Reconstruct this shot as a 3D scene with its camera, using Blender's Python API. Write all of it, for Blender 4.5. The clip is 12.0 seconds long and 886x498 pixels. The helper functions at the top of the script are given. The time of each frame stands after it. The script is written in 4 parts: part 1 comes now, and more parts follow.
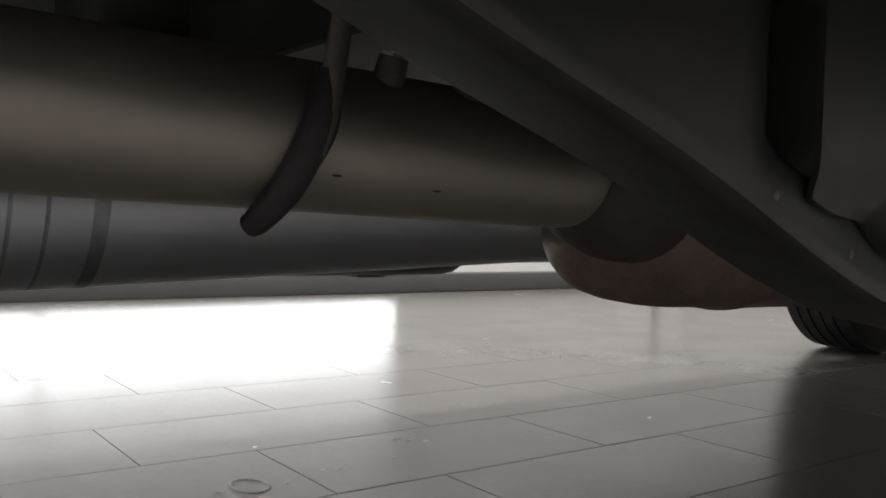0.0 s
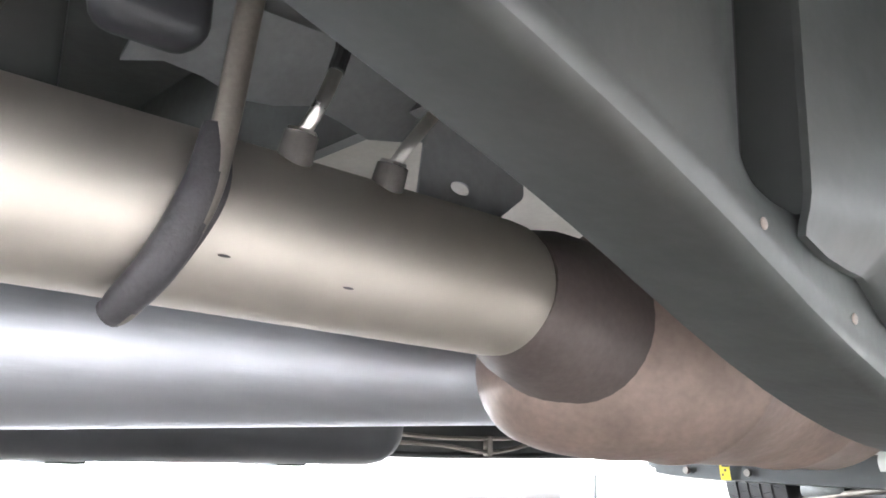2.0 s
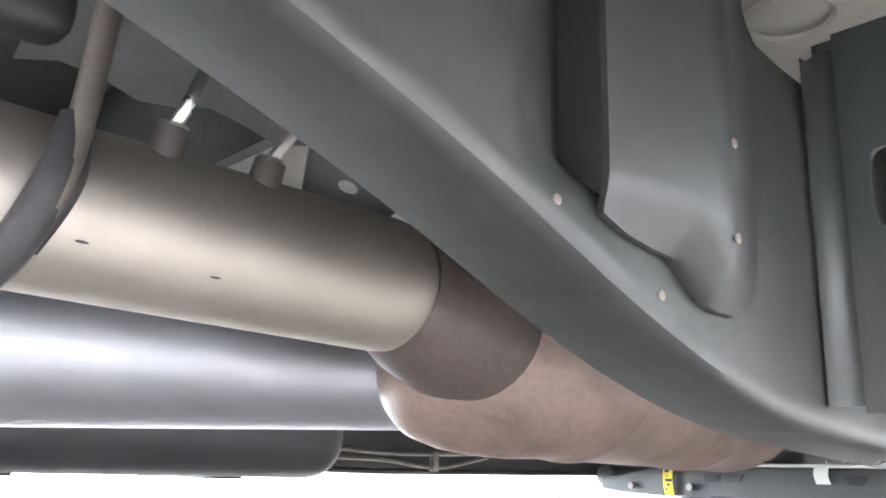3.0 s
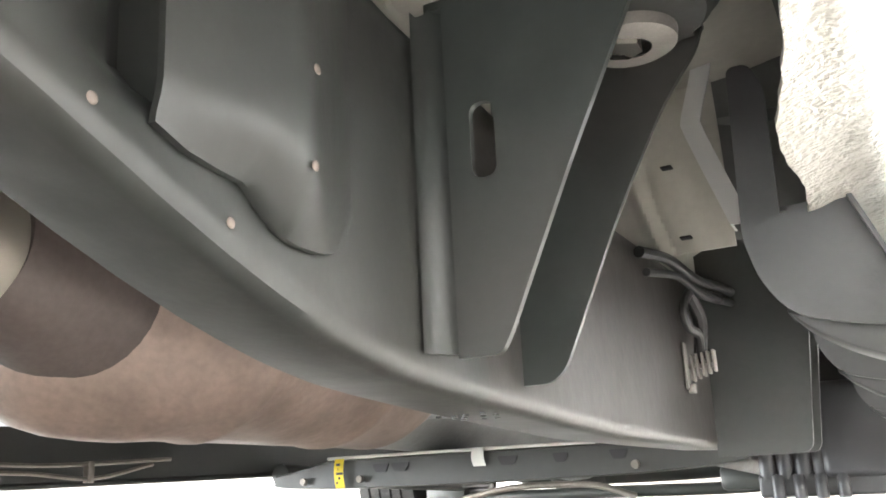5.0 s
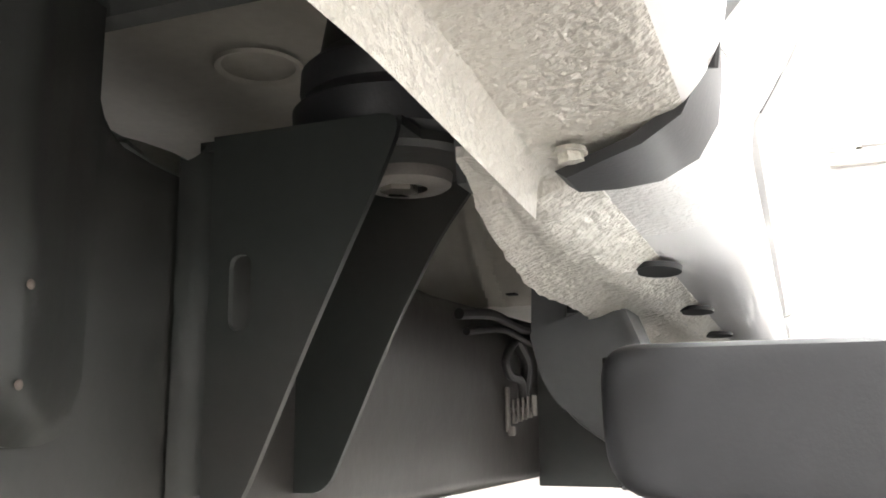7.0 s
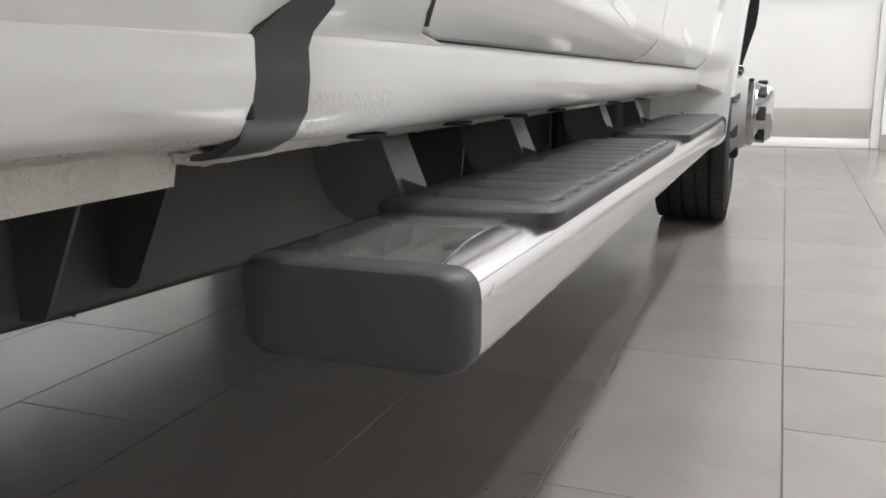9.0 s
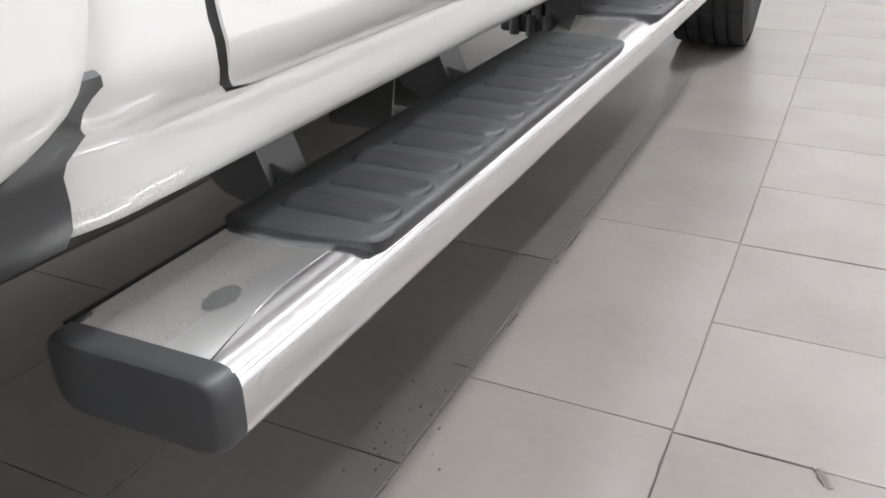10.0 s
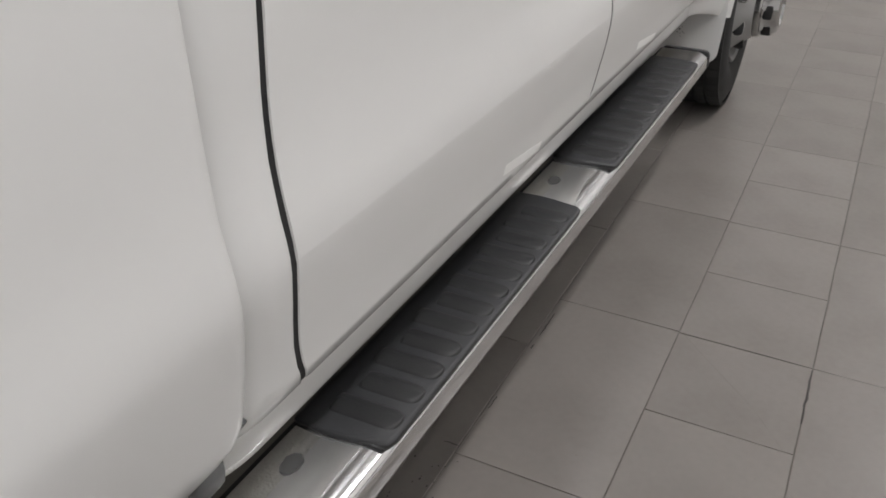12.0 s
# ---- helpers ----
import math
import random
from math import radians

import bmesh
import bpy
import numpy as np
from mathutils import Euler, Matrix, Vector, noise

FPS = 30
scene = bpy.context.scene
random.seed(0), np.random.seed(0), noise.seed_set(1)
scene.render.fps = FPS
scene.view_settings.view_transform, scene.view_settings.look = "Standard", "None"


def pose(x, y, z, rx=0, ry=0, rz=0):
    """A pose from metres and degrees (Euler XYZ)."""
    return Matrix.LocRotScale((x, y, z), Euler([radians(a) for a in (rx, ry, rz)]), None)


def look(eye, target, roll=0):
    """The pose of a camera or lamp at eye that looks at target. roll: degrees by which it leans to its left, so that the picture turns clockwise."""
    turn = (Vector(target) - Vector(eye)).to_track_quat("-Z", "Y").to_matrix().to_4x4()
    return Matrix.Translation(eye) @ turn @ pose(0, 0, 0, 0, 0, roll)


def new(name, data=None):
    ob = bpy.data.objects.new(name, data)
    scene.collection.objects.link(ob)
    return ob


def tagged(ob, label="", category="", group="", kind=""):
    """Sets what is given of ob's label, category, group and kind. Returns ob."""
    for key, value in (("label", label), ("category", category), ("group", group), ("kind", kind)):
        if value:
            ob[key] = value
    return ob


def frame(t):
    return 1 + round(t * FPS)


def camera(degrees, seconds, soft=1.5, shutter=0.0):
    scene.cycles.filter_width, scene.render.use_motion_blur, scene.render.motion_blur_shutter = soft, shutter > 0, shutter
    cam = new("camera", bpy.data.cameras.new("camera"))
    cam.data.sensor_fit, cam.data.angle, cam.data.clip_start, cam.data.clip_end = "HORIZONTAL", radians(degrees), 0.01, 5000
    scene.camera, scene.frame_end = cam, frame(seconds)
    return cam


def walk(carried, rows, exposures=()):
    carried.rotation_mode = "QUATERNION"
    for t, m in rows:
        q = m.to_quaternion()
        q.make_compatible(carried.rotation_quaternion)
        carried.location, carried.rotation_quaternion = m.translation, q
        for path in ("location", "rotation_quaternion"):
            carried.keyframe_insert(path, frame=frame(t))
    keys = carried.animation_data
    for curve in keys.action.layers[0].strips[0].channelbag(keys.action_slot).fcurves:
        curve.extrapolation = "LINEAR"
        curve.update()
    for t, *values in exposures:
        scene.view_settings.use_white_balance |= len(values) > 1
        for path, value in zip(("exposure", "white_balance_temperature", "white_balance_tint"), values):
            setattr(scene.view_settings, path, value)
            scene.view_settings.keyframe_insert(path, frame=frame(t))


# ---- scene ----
cam = camera(54.0, 12.0, soft=1.7)
PATH = [
    (0, (0.88, -0.456, 0.425), (-0.71, 0.756, 0.374), 1.8),
    (0.5, (0.858, -0.471, 0.42), (-0.703, 0.765, 0.606), 2.0),
    (1, (0.832, -0.464, 0.401), (-0.691, 0.802, 0.676), 1.7),
    (1.5, (0.819, -0.416, 0.383), (-0.685, 0.856, 0.731), 1.7),
    (2, (0.819, -0.392, 0.371), (-0.652, 0.887, 0.816), 1.6),
    (2.5, (0.839, -0.375, 0.357), (-0.614, 0.917, 0.827), 1.6),
    (3, (0.861, -0.357, 0.354), (-0.56, 0.959, 0.853), 1.4),
    (3.5, (0.883, -0.34, 0.352), (-0.437, 1.072, 0.867), 1.0),
    (3.7, (0.887, -0.334, 0.354), (-0.392, 1.116, 0.868), 0.8),
    (5.3, (0.875, -0.303, 0.330), (0.074, 1.467, 0.803), -2.25),
    (5.5, (0.877, -0.309, 0.337), (0.097, 1.479, 0.775), -1.08),
    (6, (0.893, -0.298, 0.369), (0.159, 1.512, 0.797), -0.89),
    (6.5, (0.935, -0.302, 0.408), (0.210, 1.517, 0.810), -0.83),
    (8.5, (1.113, -0.380, 0.493), (0.447, 1.503, 0.422), -0.71),
    (9, (1.192, -0.397, 0.563), (0.508, 1.434, 0.142), -0.53),
    (9.5, (1.269, -0.333, 0.655), (0.567, 1.398, -0.058), -0.50),
    (10, (1.346, -0.304, 0.759), (0.606, 1.311, -0.157), -0.72),
    (10.5, (1.348, -0.287, 0.811), (0.562, 1.287, -0.139), -1.68),
    (11, (1.389, -0.310, 0.952), (0.580, 1.249, -0.002), -2.45),
    (11.5, (1.411, -0.368, 1.157), (0.646, 1.181, 0.150), -0.25),
    (12, (1.476, -0.491, 1.253), (0.725, 1.047, 0.220), 0.04),
]
EXPOSURES = [(0, 0.0, 6450, 9), (0.3, 0.5, 6400, 9), (0.6, 1.5, 6300, 9), (1.0, 2.75, 6250, 7), (1.5, 3.2, 6150, 8), (2.0, 3.92, 5900, 9), (2.5, 4.0, 5700, 11), (3.0, 3.98, 5850, 10), (3.5, 3.9, 6100, 9), (5.3, 3.8, 6400, 7), (6.0, 3.58, 6450, 7), (6.5, 3.42, 6450, 7), (6.7, 3.05, 6450, 8),
             (8.3, 0.25, 6400, 9), (8.7, 0.4, 6400, 8), (9.0, 0.55, 6300, 8), (9.5, 0.98, 6200, 8), (10.0, 0.92, 6200, 9), (10.5, 0.87, 6200, 9), (11.0, 0.46, 6350, 10), (11.5, -0.16, 6350, 10), (12.0, -0.36, 6450, 10)]
walk(cam, [(t, look(eye, target, roll)) for t, eye, target, roll in PATH], EXPOSURES)

# ---- light ----
world = bpy.data.worlds.new("world")
scene.world = world
world.use_nodes = True
wn = world.node_tree.nodes
sky = wn.new("ShaderNodeTexSky")
sky.sky_type, sky.sun_disc = "NISHITA", False
sky.sun_elevation, sky.sun_rotation = radians(40), radians(-100)
world.node_tree.links.new(sky.outputs[0], wn["Background"].inputs[0])
wn["Background"].inputs[1].default_value = 0.12


def area_lamp(name, m, sx, sy, watts, colour=(1, 1, 1)):
    data = bpy.data.lights.new(name, "AREA")
    data.shape, data.size, data.size_y, data.energy, data.color = "RECTANGLE", sx, sy, watts, colour
    lamp = new(name, data)
    lamp.matrix_world = m
    return lamp


CEILING = 4.2
for lx, ly in ((-2.0, 0.5), (-2.0, 4.5), (2.15, -2.2), (2.15, 1.5), (3.0, 4.2)):
    area_lamp("ceiling_lamp", pose(lx, ly, CEILING - 0.06), 0.26, 2.6, 82, (1.0, 0.98, 0.965))
# daylight in the low opening of the left wall
area_lamp("window_daylight", pose(-3.82, -0.45, 0.285, 0, -90, 0), 0.30, 6.4, 26, (0.95, 0.98, 1.0))

# ---- materials ----
def material(name, colour, rough=0.5, metal=0.0, vary=0.12, scale=8.0, bump=0.0, bump_scale=60.0, coat=0.0, second=None, coat_ior=1.5, rough_vary=0.12, coords="Object", stretch=(1, 1, 1), per_object=0.0, detail=6.0, mix=(0.42, 0.68), blotch=1.0):
    m = bpy.data.materials.new(name)
    m.use_nodes = True
    nt = m.node_tree
    n, l = nt.nodes, nt.links
    b = n["Principled BSDF"]
    b.inputs["Metallic"].default_value = metal
    b.inputs["Coat Weight"].default_value = coat
    b.inputs["Coat Roughness"].default_value = 0.04
    b.inputs["Coat IOR"].default_value = coat_ior
    tc = n.new("ShaderNodeTexCoord")
    mp = n.new("ShaderNodeMapping")
    mp.inputs["Scale"].default_value = stretch
    l.new(tc.outputs[coords], mp.inputs[0])
    big, fine = n.new("ShaderNodeTexNoise"), n.new("ShaderNodeTexNoise")
    big.inputs["Scale"].default_value, big.inputs["Detail"].default_value = scale, detail
    fine.inputs["Scale"].default_value, fine.inputs["Detail"].default_value = scale * 14, 4.0
    l.new(mp.outputs[0], big.inputs["Vector"])
    l.new(mp.outputs[0], fine.inputs["Vector"])
    ramp = n.new("ShaderNodeMapRange")
    ramp.inputs["From Min"].default_value, ramp.inputs["From Max"].default_value = mix
    l.new(big.outputs["Fac"], ramp.inputs["Value"])
    dark = second or tuple(c * (1 - vary) for c in colour)
    mixer = n.new("ShaderNodeMix")
    mixer.data_type = "RGBA"
    mixer.inputs["A"].default_value, mixer.inputs["B"].default_value = (*colour, 1), (*dark, 1)
    l.new(ramp.outputs[0], mixer.inputs["Factor"])
    grain = n.new("ShaderNodeMix")
    grain.data_type, grain.blend_type = "RGBA", "MULTIPLY"
    l.new(mixer.outputs["Result"], grain.inputs["A"])
    span = n.new("ShaderNodeMapRange")
    span.inputs["To Min"].default_value, span.inputs["To Max"].default_value = 1 - vary * 0.9, 1 + vary * 0.9
    l.new(fine.outputs["Fac"], span.inputs["Value"])
    comb = n.new("ShaderNodeCombineColor")
    for k in range(3):
        l.new(span.outputs[0], comb.inputs[k])
    l.new(comb.outputs[0], grain.inputs["B"])
    grain.inputs["Factor"].default_value = 1.0
    out = grain.outputs["Result"]
    if per_object:
        info, rng, hsv = n.new("ShaderNodeObjectInfo"), n.new("ShaderNodeMapRange"), n.new("ShaderNodeHueSaturation")
        rng.inputs["To Min"].default_value, rng.inputs["To Max"].default_value = 1 - per_object, 1 + per_object
        l.new(info.outputs["Random"], rng.inputs["Value"])
        l.new(rng.outputs[0], hsv.inputs["Value"])
        l.new(out, hsv.inputs["Color"])
        out = hsv.outputs[0]
    l.new(out, b.inputs["Base Color"])
    rr = n.new("ShaderNodeMapRange")
    rr.inputs["To Min"].default_value, rr.inputs["To Max"].default_value = max(rough - rough_vary, 0.02), min(rough + rough_vary, 1)
    l.new(big.outputs["Fac"], rr.inputs["Value"])
    l.new(rr.outputs[0], b.inputs["Roughness"])
    if bump:
        bt, bp = n.new("ShaderNodeTexNoise"), n.new("ShaderNodeBump")
        bt.inputs["Scale"].default_value, bt.inputs["Detail"].default_value = bump_scale, 3.0
        l.new(mp.outputs[0], bt.inputs["Vector"])
        l.new(bt.outputs["Fac"], bp.inputs["Height"])
        bp.inputs["Strength"].default_value, bp.inputs["Distance"].default_value = bump, 0.01
        l.new(bp.outputs[0], b.inputs["Normal"])
    return m


PAINT = material("white_paint", (0.745, 0.745, 0.74), 0.30, 0, 0.006, 1.2, 0.0, coat=0.8, coat_ior=1.5, rough_vary=0.0)
UNDERCOAT = material("white_undercoat", (0.63, 0.612, 0.56), 0.38, 0, 0.05, 9, 0.5, 230, second=(0.56, 0.54, 0.485))
CHIPGUARD = material("pebbled_white_chip_guard", (0.72, 0.715, 0.70), 0.30, 0, 0.02, 6, 0.35, 330, coat=0.6)
PRIMER = material("pale_body_primer", (0.52, 0.505, 0.45), 0.45, 0, 0.12, 7, 0.08, 70)
FLOORPAN = material("dark_floor_pan", (0.10, 0.105, 0.10), 0.6, 0, 0.2, 6, 0.1, 60)
FRAME = material("frame_wax_paint", (0.024, 0.0265, 0.0245), 0.43, 0, 0.14, 7, 0.06, 40, second=(0.031, 0.031, 0.028), rough_vary=0.1)
FRAME_DARK = material("dark_bracket_paint", (0.035, 0.040, 0.037), 0.42, 0, 0.12, 9, 0.05, 60, second=(0.046, 0.045, 0.042))
# rail paint tinted with brown light thrown back by the can
BROWNLIT = material("brown_reflection_frame", (0.035, 0.0325, 0.0295), 0.40, 0, 0.15, 6, 0.06, 50)
RUSTDOT = material("bare_rust_bolt", (0.17, 0.14, 0.12), 0.6, 0.2, 0.2, 60)
EXHAUST = material("heat_tinted_steel", (0.47, 0.44, 0.395), 0.60, 1.0, 0.06, 5, 0.03, 30, second=(0.39, 0.36, 0.31), stretch=(1, 0.6, 1), rough_vary=0.07)
SHAFT = material("driveshaft_aluminium", (0.52, 0.54, 0.58), 0.5, 1.0, 0.06, 4, 0.03, 60, second=(0.46, 0.48, 0.52), stretch=(1, 0.35, 3), rough_vary=0.08)
# can brown darkened for the shadow behind the pipe's end
NECKSHADE = material("can_brown_in_shade", (0.105, 0.085, 0.078), 0.55, 0.3, 0.25, 14, 0.1, 45)
CANRUST = material("rust_brown_can", (0.225, 0.170, 0.142), 0.5, 0.3, 0.26, 13, 0.12, 45, second=(0.145, 0.11, 0.092))
SHAFTDARK = material("stained_aluminium", (0.33, 0.34, 0.37), 0.5, 1.0, 0.25, 30)
WELD = material("burnt_weld", (0.055, 0.052, 0.056), 0.5, 0.4, 0.25, 40, 0.10, 120)
HANGER = material("dull_hanger_rod", (0.21, 0.19, 0.165), 0.5, 0.6, 0.2, 30)
ZINC = material("zinc_fitting", (0.62, 0.60, 0.56), 0.3, 1.0, 0.1, 40)
BOSS = material("dark_sensor_boss", (0.13, 0.12, 0.11), 0.55, 0.4, 0.2, 40)
HEATSHIELD = material("dull_heat_shield", (0.30, 0.31, 0.31), 0.5, 0.5, 0.15, 12, 0.1, 30)
# grey that includes the shadow in the hollow beside the sill
SILLSHADE = material("inner_sill_paint_in_shade", (0.15, 0.155, 0.15), 0.5, 0, 0.12, 9, 0.05, 60)
PLASTIC = material("black_moulded_plastic", (0.034, 0.035, 0.038), 0.48, 0, 0.06, 10, 0.03, 500)
STEPPAD = material("ribbed_step_rubber", (0.030, 0.031, 0.034), 0.44, 0, 0.12, 14, 0.18, 520, rough_vary=0.06)
# the pad's rubber again, darker to draw the ribs' shaded flanks
RIBSHADE = material("shaded_rib_rubber", (0.020, 0.0205, 0.022), 0.46, 0, 0.12, 14, 0.18, 520)
BRACKET = material("grey_step_bracket", (0.085, 0.088, 0.09), 0.42, 0, 0.08, 10, 0.05, 80)
ALU = material("dull_aluminium_profile", (0.42, 0.43, 0.43), 0.42, 0.6, 0.08, 12)
SEALBLACK = material("black_rubber_seal", (0.012, 0.012, 0.013), 0.6, 0, 0.1, 20)
RUBBER = material("tyre_rubber", (0.010, 0.010, 0.010), 0.75, 0, 0.15, 12, 0.1, 90)
FILM = material("filmed_stainless", (0.78, 0.78, 0.775), 0.05, 0.89, 0.03, 12, 0.006, 120, rough_vary=0.03)
STAINLESS = material("polished_stainless", (0.68, 0.68, 0.69), 0.16, 1.0, 0.03, 6, 0.0, 40, stretch=(8, 1.0, 8), rough_vary=0.03)
RIMGREY = material("dark_rim_steel", (0.16, 0.16, 0.16), 0.4, 0.6, 0.06, 10)
ALLOY = material("pale_wheel_alloy", (0.36, 0.36, 0.355), 0.34, 0.3, 0.04, 10)
CHROME = material("polished_wheel_alloy", (0.50, 0.50, 0.50), 0.13, 1.0, 0.03, 10, rough_vary=0.05)
TILE = material("grey_porcelain_tile", (0.207, 0.190, 0.176), 0.25, 0, 0.07, 4.0, 0.015, 25, second=(0.187, 0.171, 0.158), coords="Object", per_object=0.06, rough_vary=0.06)
# tile grey darkened by the shade the kerb stands in
KERBSHADE = material("kerb_tile_in_shade", (0.085, 0.082, 0.080), 0.5, 0, 0.06, 6)
GROUT = material("dark_grout", (0.135, 0.122, 0.11), 0.9, 0, 0.2, 30)
WALLPAINT = material("white_wall_paint", (0.80, 0.79, 0.78), 0.6, 0, 0.02, 2, 0.02, 120)
BASEGREY = material("grey_tile_skirting", (0.36, 0.34, 0.31), 0.4, 0, 0.06, 6)
CEILPAINT = material("ceiling_paint", (0.75, 0.75, 0.74), 0.8, 0, 0.02, 2)
DOORPAINT = material("white_door_paint", (0.78, 0.77, 0.76), 0.45, 0, 0.02, 3)
YELLOW = material("yellow_tag", (0.80, 0.62, 0.03), 0.5, 0, 0.05, 20)
TAGPRINT = material("black_tag_print", (0.03, 0.03, 0.03), 0.6)
TAGWHITE = material("white_tag", (0.62, 0.62, 0.58), 0.5, 0, 0.06, 20)
TAPE = material("white_door_tape", (0.88, 0.88, 0.87), 0.4, 0, 0.02, 20, coat=0.3)
DULLSTEEL = material("dull_grey_steel", (0.30, 0.285, 0.265), 0.55, 0.4, 0.15, 40, 0.05, 90)
CABLE = material("black_cable", (0.02, 0.02, 0.02), 0.5)
SCUFF = material("dark_floor_scuff", (0.035, 0.03, 0.028), 0.7)
DAYLIGHT = bpy.data.materials.new("daylight_glow")
DAYLIGHT.use_nodes = True
_e = DAYLIGHT.node_tree.nodes["Principled BSDF"]
_e.inputs["Base Color"].default_value = (0.9, 0.9, 0.9, 1)
_e.inputs["Emission Color"].default_value, _e.inputs["Emission Strength"].default_value = (0.96, 0.98, 1.0, 1), 3.0

# ---- mesh helpers ----
def as_mesh(name, bm, smooth=True, angle=35):
    bmesh.ops.recalc_face_normals(bm, faces=bm.faces)
    if smooth:
        for f in bm.faces:
            f.smooth = True
        for e in bm.edges:
            if len(e.link_faces) == 2 and e.calc_face_angle(0) > radians(angle):
                e.smooth = False
    me = bpy.data.meshes.new(name)
    bm.to_mesh(me)
    bm.free()
    return me


def placed(x, y, z, yaw=0.0, rake=0.0):
    """A small offset; yaw swings the nose outboard, rake lowers it, both in metres for each metre along y."""
    m = Matrix.Translation((x - yaw * 0.2, y, z + rake * 0.2))
    m[0][1], m[2][1] = yaw, -rake
    return m


SHIFT = [placed(0, 0, 0)]


def part(name, bm, mat, parent=None, label="", smooth=True):
    bmesh.ops.transform(bm, matrix=SHIFT[-1], verts=bm.verts)
    ob = new(name, as_mesh(name, bm, smooth))
    ob.data.materials.append(mat)
    if parent is not None:
        ob.parent = parent
    if label:
        ob["label"] = label
    return ob


def box(x0, x1, y0, y1, z0, z1, bevel=0.0, seg=2):
    bm = bmesh.new()
    bmesh.ops.create_cube(bm, size=1)
    for v in bm.verts:
        v.co = Vector(((x0 + x1) / 2 + v.co.x * (x1 - x0), (y0 + y1) / 2 + v.co.y * (y1 - y0), (z0 + z1) / 2 + v.co.z * (z1 - z0)))
    if bevel:
        bmesh.ops.bevel(bm, geom=bm.edges[:], offset=bevel, segments=seg, affect="EDGES", profile=0.5)
    return bm


def join(*bms):
    out = bmesh.new()
    for b in bms:
        me = bpy.data.meshes.new("tmp")
        b.to_mesh(me)
        b.free()
        out.from_mesh(me)
        bpy.data.meshes.remove(me)
    return out


def moved(bm, m):
    bmesh.ops.transform(bm, matrix=m, verts=bm.verts)
    return bm


def prism(outline, axis, lo, hi, bevel=0.0, seg=2):
    """A closed outline of 2D points, pushed along an axis from lo to hi."""
    bm = bmesh.new()

    def at(p, d):
        return {"x": (d, p[0], p[1]), "y": (p[0], d, p[1]), "z": (p[0], p[1], d)}[axis]
    a = [bm.verts.new(at(p, lo)) for p in outline]
    b = [bm.verts.new(at(p, hi)) for p in outline]
    bm.faces.new(a)
    bm.faces.new(b[::-1])
    for i in range(len(a)):
        j = (i + 1) % len(a)
        bm.faces.new((a[i], b[i], b[j], a[j]))
    if bevel:
        bmesh.ops.recalc_face_normals(bm, faces=bm.faces)
        ed = [e for e in bm.edges if e.calc_face_angle(0) > 0.6]
        bmesh.ops.bevel(bm, geom=ed, offset=bevel, segments=seg, affect="EDGES", profile=0.5)
    return bm


def rounded(points, r, n=5):
    """A closed outline with its corners rounded; r is one radius or one for each corner."""
    out, k = [], len(points)
    for i in range(k):
        p, a, c = Vector(points[i]), Vector(points[i - 1]), Vector(points[(i + 1) % k])
        rad = r[i] if isinstance(r, (list, tuple)) else r
        u, w = (a - p), (c - p)
        d = min(rad, u.length * 0.48, w.length * 0.48)
        if d < 1e-5:
            out.append(tuple(p))
            continue
        s, e = p + u.normalized() * d, p + w.normalized() * d
        for j in range(n + 1):
            t = j / n
            out.append(tuple(s * (1 - t) ** 2 + p * 2 * t * (1 - t) + e * t * t))
    return out


def smooth_path(points, n=8):
    """Catmull-Rom through the points."""
    pts = [Vector(p) for p in points]
    pts = [pts[0] * 2 - pts[1], *pts, pts[-1] * 2 - pts[-2]]
    out = []
    for i in range(1, len(pts) - 2):
        a, b, c, d = pts[i - 1:i + 3]
        for j in range(n):
            t = j / n
            out.append(0.5 * (2 * b + (c - a) * t + (2 * a - 5 * b + 4 * c - d) * t * t + (3 * b - a - 3 * c + d) * t ** 3))
    return out + [pts[-2]]


def tube(points, radius, seg=14, cap=True, n=8, straight=False):
    path = [Vector(p) for p in points] if straight else smooth_path(points, n)
    radii = radius if callable(radius) else (lambda t: radius)
    bm, rings = bmesh.new(), []
    normal = None
    for i, p in enumerate(path):
        d = (path[min(i + 1, len(path) - 1)] - path[max(i - 1, 0)]).normalized()
        if normal is None:
            normal = d.orthogonal().normalized()
        normal = (normal - d * normal.dot(d)).normalized()
        other = d.cross(normal)
        r = radii(i / (len(path) - 1))
        rings.append([bm.verts.new(p + (normal * math.cos(a) + other * math.sin(a)) * r) for a in (2 * math.pi * k / seg for k in range(seg))])
    for a, b in zip(rings, rings[1:]):
        for k in range(seg):
            bm.faces.new((a[k], a[(k + 1) % seg], b[(k + 1) % seg], b[k]))
    if cap:
        bm.faces.new(rings[0][::-1])
        bm.faces.new(rings[-1])
    return bm


def revolve(profile, seg=48, closed=False):
    """A profile of (along, radius) turned round the x axis."""
    bm, rings = bmesh.new(), []
    for a, r in profile:
        rings.append([bm.verts.new((a, math.cos(t) * r, math.sin(t) * r)) for t in (2 * math.pi * k / seg for k in range(seg))])
    pairs = list(zip(rings, rings[1:])) + ([(rings[-1], rings[0])] if closed else [])
    for a, b in pairs:
        for k in range(seg):
            bm.faces.new((a[k], a[(k + 1) % seg], b[(k + 1) % seg], b[k]))
    return bm


